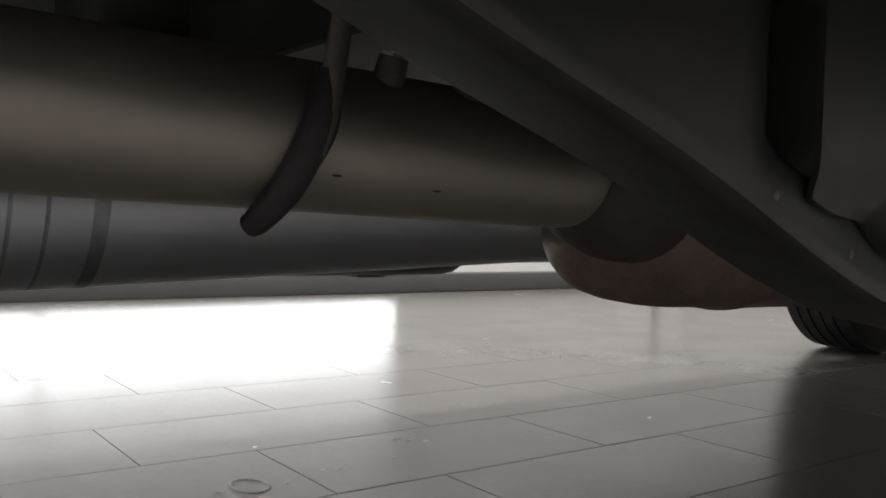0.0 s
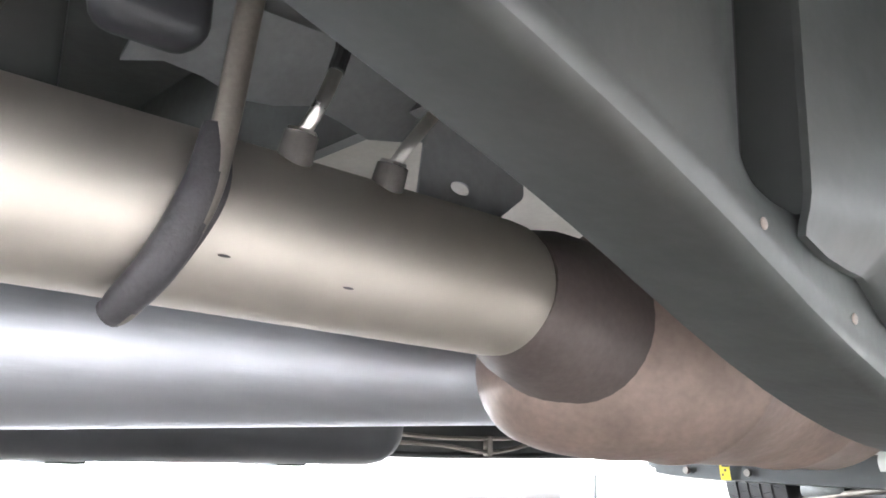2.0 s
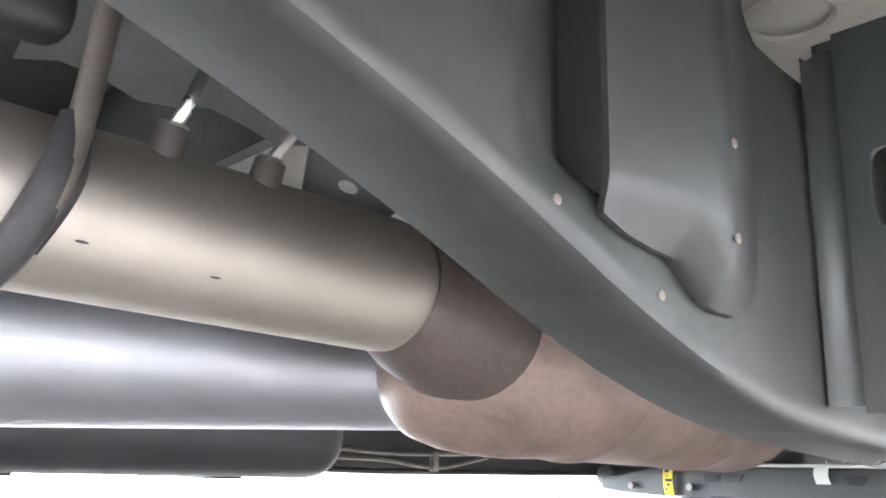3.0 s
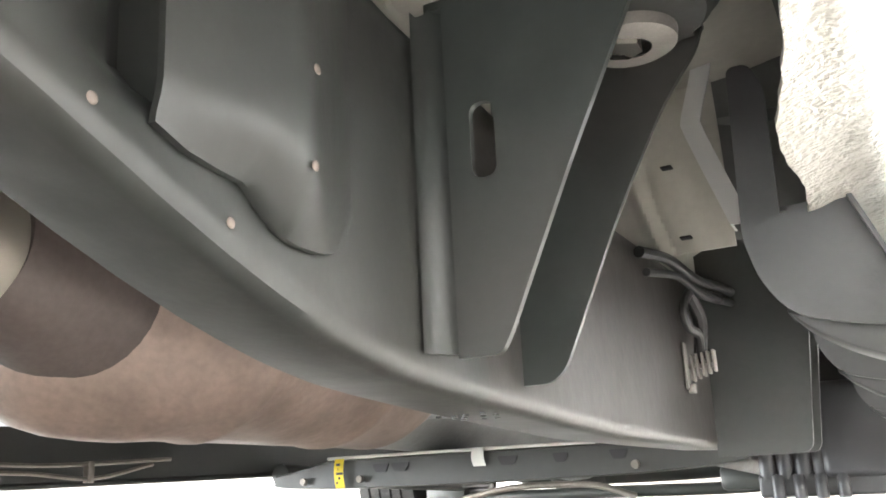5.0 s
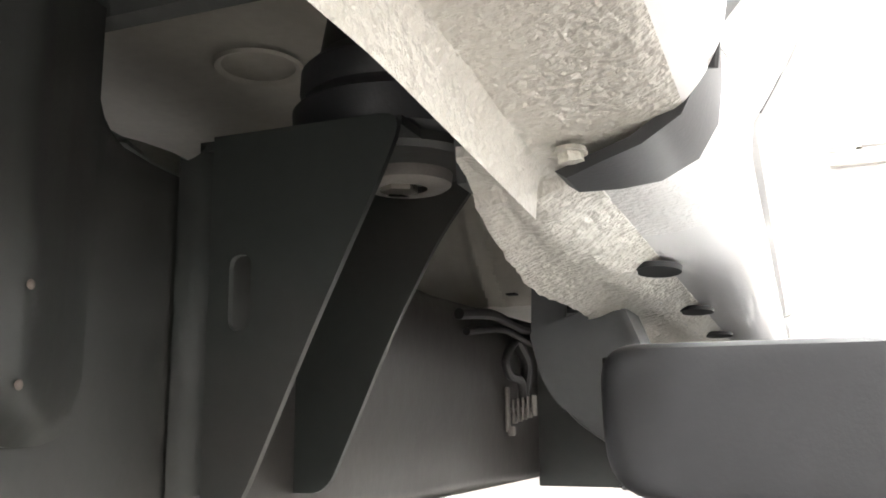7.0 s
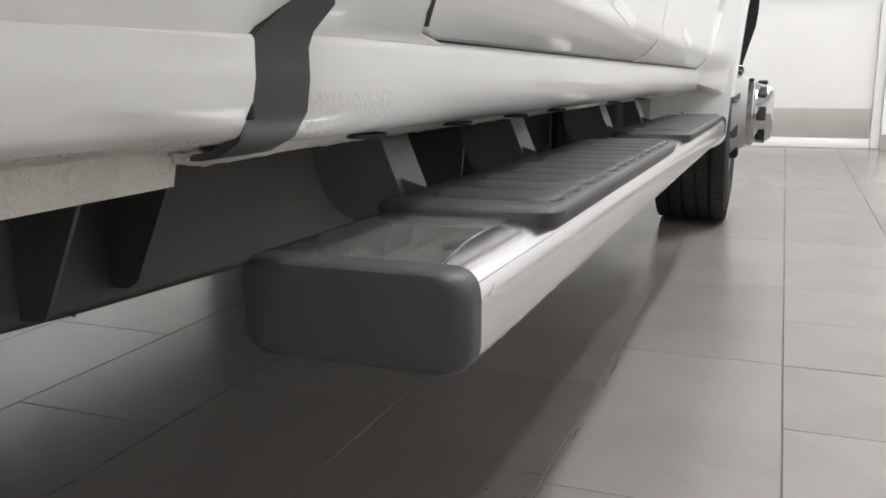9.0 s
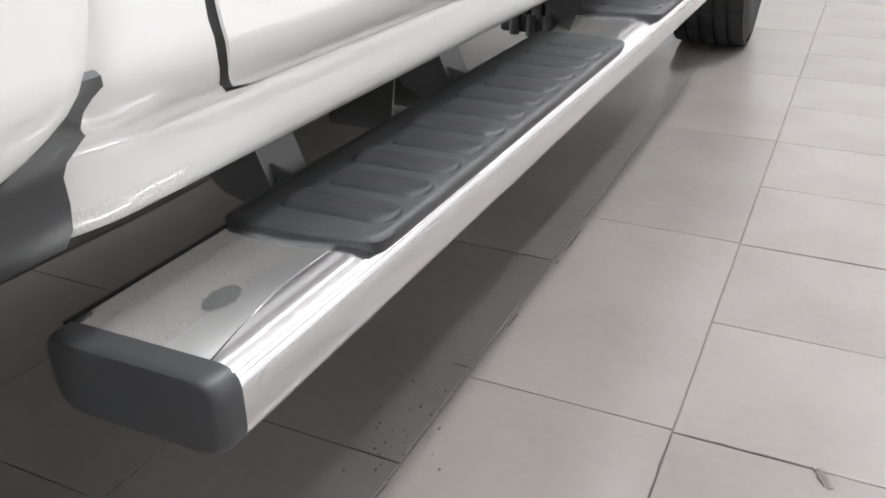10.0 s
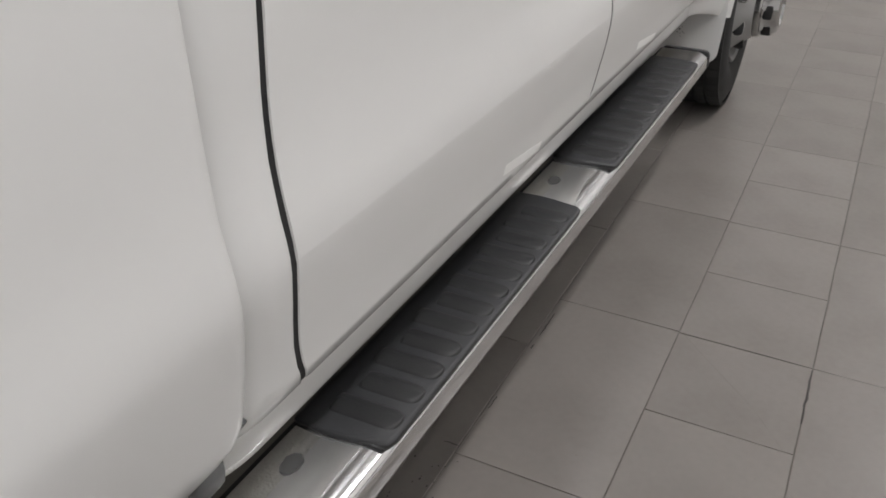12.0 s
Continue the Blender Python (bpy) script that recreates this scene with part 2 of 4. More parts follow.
def sheet(fn, us, vs, thick=0.0, offset=None):
    """A grid of fn(u, v); thick gives it a back side, pushed by offset."""
    bm = bmesh.new()
    g = [[bm.verts.new(fn(u, v)) for v in vs] for u in us]
    for i in range(len(us) - 1):
        for j in range(len(vs) - 1):
            bm.faces.new((g[i][j], g[i + 1][j], g[i + 1][j + 1], g[i][j + 1]))
    if thick:
        bmesh.ops.recalc_face_normals(bm, faces=bm.faces)
        push = Vector(offset) * thick
        h = [[bm.verts.new(v.co + push) for v in row] for row in g]
        for i in range(len(us) - 1):
            for j in range(len(vs) - 1):
                bm.faces.new((h[i][j], h[i][j + 1], h[i + 1][j + 1], h[i + 1][j]))
        nu, nv = len(us), len(vs)
        ring = [(i, 0) for i in range(nu)] + [(nu - 1, j) for j in range(1, nv)] + [(i, nv - 1) for i in range(nu - 2, -1, -1)] + [(0, j) for j in range(nv - 2, 0, -1)]
        for (a, b), (c, d) in zip(ring, ring[1:] + ring[:1]):
            bm.faces.new((g[a][b], g[c][d], h[c][d], h[a][b]))
    return bm


def lerp(table, t):
    """Piecewise-smooth value from a table of (t, value)."""
    if t <= table[0][0]:
        return table[0][1]
    for (a, u), (b, w) in zip(table, table[1:]):
        if t <= b:
            return u + (w - u) * (t - a) / (b - a)
    return table[-1][1]


def steps(a, b, n):
    return [a + (b - a) * i / n for i in range(n + 1)]


def empty(name, label="", category="", group="", kind=""):
    ob = new(name)
    return tagged(ob, label, category, group, kind)

# ---- the room ----
FAR_Y, BACK_Y, LEFT_X, RIGHT_X = 5.72, -5.0, -3.8, 4.6
floor = part("floor", box(LEFT_X - 2.5, RIGHT_X + 0.2, BACK_Y - 0.2, FAR_Y + 0.2, -0.12, -0.0025), GROUT, None, "", False)
tagged(floor, "polished grey porcelain tile floor with dark grout", "floor", "", "structure")
ceiling = tagged(part("ceiling", box(LEFT_X - 2.5, RIGHT_X + 0.2, BACK_Y - 0.2, FAR_Y + 0.2, CEILING, CEILING + 0.2), CEILPAINT, None, "", False), "plain white showroom ceiling", "ceiling", "", "structure")
wall_far = tagged(part("wall_far", join(box(LEFT_X - 2.5, 0.860, FAR_Y, FAR_Y + 0.2, 0, CEILING), box(1.830, RIGHT_X + 0.2, FAR_Y, FAR_Y + 0.2, 0, CEILING), box(0.860, 1.830, FAR_Y, FAR_Y + 0.2, 2.15, CEILING)), WALLPAINT, None, "", False), "white painted showroom wall with a grey skirting", "wall", "", "structure")
wall_right = tagged(part("wall_right", box(RIGHT_X, RIGHT_X + 0.2, BACK_Y, FAR_Y, 0, CEILING), WALLPAINT, None, "", False), "plain white painted wall", "wall", "", "structure")
wall_back = tagged(part("wall_back", box(LEFT_X - 2.5, RIGHT_X, BACK_Y - 0.2, BACK_Y, 0, CEILING), WALLPAINT, None, "", False), "plain white painted wall", "wall", "", "structure")
tagged(part("wall_pier", box(1.852, 2.50, FAR_Y - 0.06, FAR_Y - 0.002, 0, CEILING, 0.006), WALLPAINT, None, "", False), "white wall pier beside the exit door", "wall", "", "structure")
tagged(part("baseboard", join(box(LEFT_X, 0.838, FAR_Y - 0.014, FAR_Y - 0.002, 0, 0.25, 0.003), box(1.850, 2.502, FAR_Y - 0.074, FAR_Y - 0.062, 0, 0.095, 0.003)), BASEGREY, None, "", False), "grey tiled skirting along the wall", "skirting", "", "structure")
# exit door with its push bar and closer
door = tagged(part("door_1", box(0.895, 1.795, FAR_Y + 0.02, FAR_Y + 0.065, 0.003, 2.095, 0.004), DOORPAINT), "white exit door with a grey kick plate and push bar", "door", "", "structure")
part("door_frame", join(box(0.840, 0.893, FAR_Y - 0.02, FAR_Y + 0.1, 0, 2.16, 0.004), box(1.797, 1.849, FAR_Y - 0.02, FAR_Y + 0.1, 0, 2.16, 0.004), box(0.894, 1.796, FAR_Y - 0.02, FAR_Y + 0.1, 2.10, 2.16, 0.004)), DOORPAINT, door)
part("threshold", box(0.896, 1.794, FAR_Y - 0.012, FAR_Y + 0.012, 0.0005, 0.06, 0.004), DOORPAINT, door, "pale threshold strip")
part("kick_plate", box(0.905, 1.785, FAR_Y + 0.008, FAR_Y + 0.018, 0.064, 0.25, 0.002), BASEGREY, door, "grey kick plate")
bar = part("push_bar", box(0.945, 1.765, FAR_Y - 0.05, FAR_Y - 0.006, 1.010, 1.068, 0.012), DOORPAINT, door, "white push bar")
part("push_bar_end", join(box(1.745, 1.785, FAR_Y - 0.058, FAR_Y + 0.018, 1.004, 1.074, 0.008), box(0.925, 0.965, FAR_Y - 0.058, FAR_Y + 0.018, 1.004, 1.074, 0.008)), BASEGREY, bar)
part("push_bar_joint", box(1.519, 1.523, FAR_Y - 0.0515, FAR_Y - 0.006, 1.012, 1.069), BASEGREY, bar)
closer = part("door_closer", box(1.345, 1.685, FAR_Y - 0.05, FAR_Y + 0.018, 1.965, 2.015, 0.006), BASEGREY, door, "grey door closer")
part("closer_arm", join(box(1.155, 1.54, FAR_Y - 0.05, FAR_Y - 0.032, 2.055, 2.08, 0.003), box(1.50, 1.54, FAR_Y - 0.05, FAR_Y - 0.03, 2.01, 2.085, 0.003)), BASEGREY, closer)
# glazed front with a low kerb
wall_left = tagged(part("wall_left", join(box(LEFT_X - 0.2, LEFT_X, 2.8, FAR_Y, 0, CEILING), box(LEFT_X - 0.2, LEFT_X, BACK_Y, -3.7, 0, CEILING), box(LEFT_X - 0.2, LEFT_X, -3.7, 2.8, 0.44, CEILING)), WALLPAINT, None, "", False), "white wall with a wide low opening to daylight", "wall", "", "structure")
tagged(part("kerb", box(LEFT_X - 0.02, LEFT_X + 0.16, -3.7, 4.72, 0, 0.118, 0.006), KERBSHADE), "low grey tiled kerb under the glazing", "kerb", "", "structure")
tagged(part("backdrop", box(-6.2, -6.15, -9, 13, -0.1, 6), DAYLIGHT, None, "", False), "bright hazy daylight outside", "backdrop", "", "structure")
win = tagged(part("window_1", join(*[box(LEFT_X - 0.13, LEFT_X - 0.07, y - 0.03, y + 0.03, 0.13, 0.44, 0.004) for y in (-3.67, -1.6, 0.6, 2.77)]), BASEGREY), "wide low glazing with slim grey mullions", "window", "", "structure")
part("transom", box(LEFT_X - 0.125, LEFT_X - 0.075, -3.64, 2.74, 0.41, 0.44), BASEGREY, win)
# barrier post past the kerb
stand = empty("barrier_post", "slim aluminium profile post with a bolted foot on the tiles", "post")
stand.matrix_world = pose(-3.05, 4.43, 0)
part("post", box(-0.020, 0.020, -0.020, 0.020, 0.008, 1.0, 0.003), ALU, stand)
part("side_rail", box(-0.010, 0.010, -0.048, -0.036, 0.008, 0.22, 0.002), FRAME_DARK, stand, "slim dark side rail")
part("foot", join(box(-0.055, 0.055, -0.055, 0.065, 0.0005, 0.010, 0.002), box(-0.03, 0.03, 0.020, 0.028, 0.009, 0.055, 0.002)), ALU, stand, "flat metal foot plate with a lug")
for bx, by in ((-0.04, -0.035), (0.04, -0.035), (-0.04, 0.05), (0.04, 0.05)):
    part("foot_bolt", moved(revolve([(0, 0), (0, 0.007), (0.006, 0.006), (0.006, 0)], 8), pose(bx, by, 0.0095, 0, -90, 0)), ZINC, stand)

# ---- the pickup truck ----
truck = empty("pickup_truck", "white pickup truck with a stainless running board, parked on tiles", "truck")
CX = 0.035  # the truck's middle plane


def body_x(z):
    if z > 0.625:
        return (side_x(z - 0.008) + 2 * side_x(z) + side_x(z + 0.008)) / 4
    return side_x(z)


def side_x(z):
    return lerp([(0.47, 0.90), (0.503, 0.925), (0.512, 0.940), (0.525, 0.950), (0.545, 0.955), (0.557, 0.957), (0.5655, 0.9595), (0.571, 0.9662), (0.578, 0.9732), (0.586, 0.9796), (0.594, 0.9848), (0.602, 0.9888), (0.612, 0.9925), (0.66, 0.9962), (0.72, 1.0030), (0.768, 1.0068), (0.80, 1.0030), (0.84, 0.9955), (0.88, 0.9890), (0.93, 0.9840), (1.1, 0.977), (1.6, 0.95)], z)


def skin(name, outline, mat, parent, depth=0.016, bend=None, rows=34, cols=10, label=""):
    """A pressed panel that follows the body side inside an outline of (y, z), with its edges turned in."""
    zs_all = [p[1] for p in outline]
    lo, hi = min(zs_all), max(zs_all)

    def span(z):
        hits = []
        for (a, b), (c, d) in zip(outline, outline[1:] + outline[:1]):
            if (b - z) * (d - z) <= 0 and b != d:
                hits.append(a + (c - a) * (z - b) / (d - b))
        return min(hits), max(hits)
    zs = sorted({lo + 1e-4, hi - 1e-4, *[z for z in zs_all if lo + 1e-3 < z < hi - 1e-3], *[lo + (hi - lo) * ((i / rows) ** 1.5) for i in range(1, rows)]})
    bm, g = bmesh.new(), []
    for z in zs:
        y0, y1 = span(z)
        if y1 - y0 < 0.002:
            y0, y1 = y0 - 0.001, y1 + 0.001
        row = []
        for t in steps(0, 1, cols):
            t = t * t * (3 - 2 * t)
            y = y0 + (y1 - y0) * t
            row.append(bm.verts.new((body_x(z) + (bend(y, z) if bend else 0), y, z)))
        g.append(row)
    n, c = len(g), len(g[0])
    for i in range(n - 1):
        for j in range(c - 1):
            bm.faces.new((g[i][j], g[i][j + 1], g[i + 1][j + 1], g[i + 1][j]))
    ring = [g[0][j] for j in range(c)] + [g[i][-1] for i in range(1, n)] + [g[-1][j] for j in range(c - 2, -1, -1)] + [g[i][0] for i in range(n - 2, 0, -1)]
    mid = [bm.verts.new((v.co.x - 0.0035, *(v.co.yz))) for v in ring]
    cy, cz = sum(v.co.y for v in ring) / len(ring), (lo + hi) / 2
    for v, m in zip(ring, mid):  # a soft turned edge
        v.co.y += math.copysign(min(0.0012, abs(cy - v.co.y) * 0.2), cy - v.co.y)
        v.co.z += math.copysign(0.0012, cz - v.co.z)
    inn = [bm.verts.new((m.co.x - depth, *(m.co.yz))) for m in mid]
    k = len(ring)
    for i in range(k):
        j = (i + 1) % k
        bm.faces.new((ring[i], ring[j], mid[j], mid[i]))
        bm.faces.new((mid[i], mid[j], inn[j], inn[i]))
    return part(name, bm, mat, parent, label)


def loft(sections, closed=True, caps=True):
    bm = bmesh.new()
    rings = [[bm.verts.new(p) for p in s] for s in sections]
    k = len(rings[0])
    for a, b in zip(rings, rings[1:]):
        for i in range(k if closed else k - 1):
            j = (i + 1) % k
            bm.faces.new((a[i], a[j], b[j], b[i]))
    if caps and closed:
        bm.faces.new(rings[0][::-1])
        bm.faces.new(rings[-1])
    return bm


YAW, RAKE = 0.0145, 0.021
BODY, BED = placed(0.007, 0.026, 0.012, YAW, RAKE), placed(0.007, 0.041, 0.012, YAW, RAKE)
SHIFT.append(BODY)
# cab corner, doors and fender
def corner_bend(y, z):
    t = max(0.0, (0.058 - y) / 0.07)
    return lerp([(0.60, -0.014), (0.70, -0.030), (0.80, -0.034)], z) * min(t, 1.4) ** 2


TOP = 1.34
skin("cab_corner", [(-0.012, 0.560), (0.19, 0.5620), (0.140, 0.5675), (0.1185, 0.580), (0.1035, 0.602), (0.0935, 0.628), (0.088, 0.66), (0.086, 0.70), (0.086, 0.82), (0.0895, 0.88), (0.0975, 0.95), (0.1085, 1.03), (0.1375, TOP), (-0.012, TOP)], PAINT, truck, 0.02, corner_bend, 40, 14)
skin("rear_door", rounded([(0.165, 0.5665), (1.05, 0.5665), (1.086, 0.585), (1.126, 0.645), (1.151, 0.71), (1.161, 0.80), (1.165, 0.9), (1.165, TOP), (0.1475, TOP), (0.1185, 1.03), (0.1075, 0.95), (0.0995, 0.88), (0.096, 0.82), (0.096, 0.70), (0.098, 0.66), (0.103, 0.63), (0.1115, 0.605), (0.1245, 0.584), (0.1405, 0.572)], [0.01, 0.03, 0.02, 0.03, 0.03, 0.03, 0, 0, 0, 0.03, 0.03, 0.03, 0.03, 0.02, 0.015, 0.015, 0.012, 0.01, 0.008], 5), PAINT, truck, 0.02, None, 44, 16)
skin("front_door", rounded([(1.173, TOP), (1.173, 0.9), (1.169, 0.80), (1.159, 0.71), (1.134, 0.645), (1.094, 0.585), (1.058, 0.5665), (2.10, 0.5665), (2.20, 0.72), (2.23, TOP)], [0, 0, 0.03, 0.03, 0.03, 0.02, 0.03, 0.06, 0.1, 0], 5), PAINT, truck, 0.02, None, 44, 14)
arch = [(2.86 - 0.50 * math.cos(a), 0.42 + 0.50 * math.sin(a)) for a in steps(0.13, 1.95, 18)]
ARCH_X = [(0.40, 1.045), (0.44, 1.048), (0.533, 1.054), (0.633, 1.062), (0.78, 1.072), (1.0, 1.082), (1.6, 1.082)]


def flare(y, z):
    """The fender swells out towards the wheel arch."""
    return max(0.0, min(1.0, (y - 2.13) / 0.23)) ** 1.6 * (lerp(ARCH_X, z) - body_x(z))


skin("front_fender", [(2.11, 0.53), (2.22, 0.520), (2.30, 0.506), (2.35, 0.486), *arch, (3.05, TOP), (2.24, TOP), (2.215, 0.72)], PAINT, truck, 0.03, flare, 44, 18)
# black strips just behind the door gaps, for dark shut lines
part("door_gap_strip", join(sheet(lambda z, y: (body_x(z) - 0.0022, y + lerp([(0.566, 0.065), (0.572, 0.046), (0.584, 0.029), (0.605, 0.016), (0.63, 0.007), (0.66, 0.002), (0.70, 0), (0.82, 0), (0.88, 0.0035), (0.95, 0.0115), (1.03, 0.0225), (TOP, 0.0515)], z), z), steps(0.573, 0.64, 22) + steps(0.66, TOP, 26), [0.0815, 0.0985], 0.02, (-1, 0, 0)), sheet(lambda z, y: (body_x(z) - 0.0008, y + lerp([(0.575, -0.10), (0.585, -0.078), (0.645, -0.039), (0.71, -0.014), (0.8, -0.004), (0.9, 0)], z), z), steps(0.575, TOP, 30), [1.160, 1.178], 0.02, (-1, 0, 0)), box(0.93, 0.962, 2.10, 2.25, 0.575, TOP), box(0.930, 0.953, 0.12, 2.2, 0.560, 0.585)), SEALBLACK, truck, "black strips behind the door gaps")
# sill: the folded lip under the doors and the rounded face below it
SILL = [(0.945, 0.566), (0.9555, 0.5645), (0.9580, 0.5615), (0.9590, 0.556), (0.9590, 0.545), (0.9578, 0.531), (0.9545, 0.519), (0.947, 0.5095), (0.936, 0.5045), (0.922, 0.502), (0.906, 0.501)]


def sill_at(y):
    k = corner_bend(y, 0)
    return [(x + k, y, z) for x, z in SILL]


sill = part("cab_sill", loft([sill_at(y) for y in (-0.013, -0.005, 0.005, 0.015, 0.025, 0.035, 0.045, 0.055, 0.065, 0.08, 0.1, 0.2, 0.4, 0.8, 1.4, 2.0, 2.36)], False), PAINT, truck)
sill.data.materials.append(CHIPGUARD)
for poly in sill.data.polygons:
    if poly.center.y < 0.15 and poly.center.z < 0.548:
        poly.material_index = 1
# rocker underside with its ragged inner edge
rng = random.Random(4)
us = steps(-0.06, 0.45, 150) + steps(0.465, 2.36, 90)
inner = {u: lerp([(-0.12, 0.884), (-0.05, 0.867), (0.042, 0.848), (0.10, 0.842), (0.23, 0.837), (0.39, 0.831), (3, 0.831)], u) + 0.008 * noise.noise((u * 9, 0.3, 0)) + 0.002 * noise.noise((u * 45, 2, 0)) for u in us}


def rocker(u, v):
    x = inner[u] + (0.906 - inner[u]) * v
    return (x, u, 0.501 + (0.0045 if u < -0.02 else 0) - lerp([(-0.05, 0.004), (0.04, 0.017)], u) * (1 - v) + 0.0014 * noise.noise((u * 60, v * 6, 1)) + 0.0005 * noise.noise((u * 150, x * 200, 3)) - 0.004 * math.exp(-((x - 0.882) / 0.012) ** 2))


part("rocker_underside", sheet(rocker, us, steps(0, 1, 20), 0.004, (0, 0, 1)), UNDERCOAT, truck, "textured white underbody coating")
part("weld_seam", tube([(0.886, y, 0.4945) for y in steps(0.17, 2.3, 10)], 0.0011, 8, straight=True), PAINT, truck, "thin white weld seam")
part("rocker_inner_wall", sheet(lambda u, v: (0.852 - 0.012 * v, u, 0.503 + 0.205 * v), steps(-0.02, 2.36, 8), steps(0, 1, 4), 0.004, (1, 0, 0)), FLOORPAN, truck)
for hy in (0.173, 0.368, 0.563, 0.758, 1.19, 1.5):
    plug = bmesh.new()
    bmesh.ops.create_cone(plug, segments=28, radius1=0.0165, radius2=0.0175, depth=0.003, cap_ends=True)
    part("drain_plug", moved(plug, pose(0.9025, hy, 0.4968) @ Matrix.Diagonal((0.8, 1.25, 1, 1))), SEALBLACK, truck, "black oval drain plug")
for ty, tz in ((0.664, 0.624), (1.435, 0.624)):
    tape = part("door_sticker", sheet(lambda u, v: (body_x(tz - 0.020 * u + 0.017 * v) + 0.0003, ty + u * 0.165 + 0.008 * v, tz - 0.020 * u + 0.017 * v), steps(0, 1, 6), steps(0, 1, 3), 0.0003, (1, 0, 0)), TAPE, truck, "small white protective tape on a door")
# pickup bed side: panel, rounded bottom and flange
SHIFT.append(BED)


def bed_edge(z):
    return lerp([(0.50, -0.080), (0.553, -0.080), (0.575, -0.057), (0.60, -0.034), (0.62, -0.022), (0.64, -0.016), (0.70, -0.013), (0.78, -0.013), (0.86, -0.012), (0.95, -0.006), (1.6, -0.002)], z)


bed_zs = [0.5555, 0.562, 0.57, 0.58, 0.59, 0.60, 0.61, 0.625, 0.65, 0.69, 0.73, 0.75, 0.765, 0.78, 0.80, 0.83, 0.86, 0.93, 1.1, TOP]
bed_us = [0, 0.004, 0.012, 0.025, 0.04, 0.06, 0.08, 0.10, 0.125, 0.2, 0.4, 0.7, 1.0]


BED_ROUND = [(0.5555, 0.9705), (0.57, 0.9775), (0.59, 0.9855), (0.61, 0.9915), (0.64, 0.9975), (0.68, 1.0045), (0.73, 1.010)]
LOW_ROUND = [0.9705, 0.9685, 0.966, 0.9605, 0.9535, 0.944, 0.932, 0.915, 0.899]


def bed_fade(u):
    t = min(1.0, u * 1.3 / 0.16)
    return t * t * (3 - 2 * t)


def bed_pt(z, u):
    x = body_x(z) + lerp([(0.60, 0.004), (0.68, 0.0065)], z)
    if z < 0.73:
        x += (lerp(BED_ROUND, z) - x) * bed_fade(u)
    return (x - (0.004 if u < 0.003 else 0.0012 if u < 0.01 else 0), bed_edge(z) - u * 1.3, z)


part("bed_side", sheet(bed_pt, bed_zs, bed_us, 0.02, (-1, 0, 0)), PAINT, truck)
BEDLOW = [(0.963, 0.556), (0.9625, 0.548), (0.962, 0.538), (0.9590, 0.5255), (0.9530, 0.5155), (0.944, 0.5095), (0.932, 0.5065), (0.915, 0.504), (0.899, 0.503), (0.892, 0.502), (0.8895, 0.497), (0.889, 0.481)]


def bed_low(u, v):
    i = min(int(v), len(BEDLOW) - 2)
    (a, b), (c, d) = BEDLOW[i], BEDLOW[i + 1]
    t = v - i
    x, z = a + (c - a) * t, b + (d - b) * t
    if v < 8:
        k = int(v)
        x += (LOW_ROUND[k] + (LOW_ROUND[k + 1] - LOW_ROUND[k]) * (v - k) - x) * bed_fade(u)
    lip = -0.041 - 0.010 * (v - 8) / 3 if v > 8 else lerp([(0, -0.080), (4, -0.078), (5, -0.069), (6, -0.060), (7, -0.051), (8, -0.041)], v)
    y = lip - u * 1.3
    if v > 7:
        x += min(0.06 * max(0.0, -0.05 - y), 0.009) * min(1.0, v - 7)
    rough = 0.0014 * noise.noise((x * 70, y * 40, z * 70)) if 5.2 < v < 10 and u > 0.01 else 0
    return (x, y, z + rough)


part("bed_sill", sheet(bed_low, [0, 0.003, 0.01] + steps(0.02, 1, 40), steps(0, 4.8, 15), 0.003, (-0.5, 0, 0.8)), PAINT, truck)
part("bed_underside", sheet(bed_low, [0, 0.003, 0.01] + steps(0.02, 1, 90), steps(4.8, len(BEDLOW) - 1, 22), 0.003, (-0.5, 0, 0.8)), UNDERCOAT, truck, "white bed sill underside with rough coating")
# black guard between bed and cab, wrapping under
SHIFT.append(BODY)
guard_path = [(0.992, 0.615), (0.986, 0.604), (0.973, 0.583), (0.9615, 0.563), (0.9600, 0.555), (0.9595, 0.538), (0.9570, 0.521), (0.949, 0.5075), (0.935, 0.4995), (0.920, 0.4968), (0.905, 0.4955)]
guard_lo = [-0.012, -0.019, -0.038, -0.059, -0.067, -0.065, -0.060, -0.056, -0.054, -0.048, -0.037]
guard_hi = [0.008, 0.014, 0.013, 0.000, -0.003, -0.002, -0.002, -0.003, -0.006, -0.010, -0.016]
part("gap_guard", sheet(lambda i, v: (guard_path[i][0] - 0.004, guard_lo[i] + (guard_hi[i] - guard_lo[i]) * v, guard_path[i][1]), range(len(guard_path)), steps(0, 1, 6), 0.006, (-0.7, 0, 0.5)), PLASTIC, truck, "black plastic guard between bed and cab")
part("bed_seal", tube([(guard_path[i][0] - 0.002, guard_lo[i] - 0.001, guard_path[i][1] - 0.001) for i in range(0, 7)], 0.0030, 10), SEALBLACK, truck, "black rubber edge seal")
bolt = bmesh.new()
bmesh.ops.create_cone(bolt, segments=24, radius1=0.0062, radius2=0.0056, depth=0.002, cap_ends=True)
moved(bolt, pose(0.9065, -0.052, 0.5005))
head = bmesh.new()
bmesh.ops.create_cone(head, segments=6, radius1=0.0048, radius2=0.0045, depth=0.004, cap_ends=True)
part("guard_bolt", join(bolt, moved(head, pose(0.9065, -0.052, 0.4985, 8, -6, 0))), UNDERCOAT, truck, "painted hex bolt")

# far side of the body, plainly closed


def far_side(u, v):
    z = 0.505 + (TOP - 0.505) * v
    return (2 * CX - body_x(z), u, z)


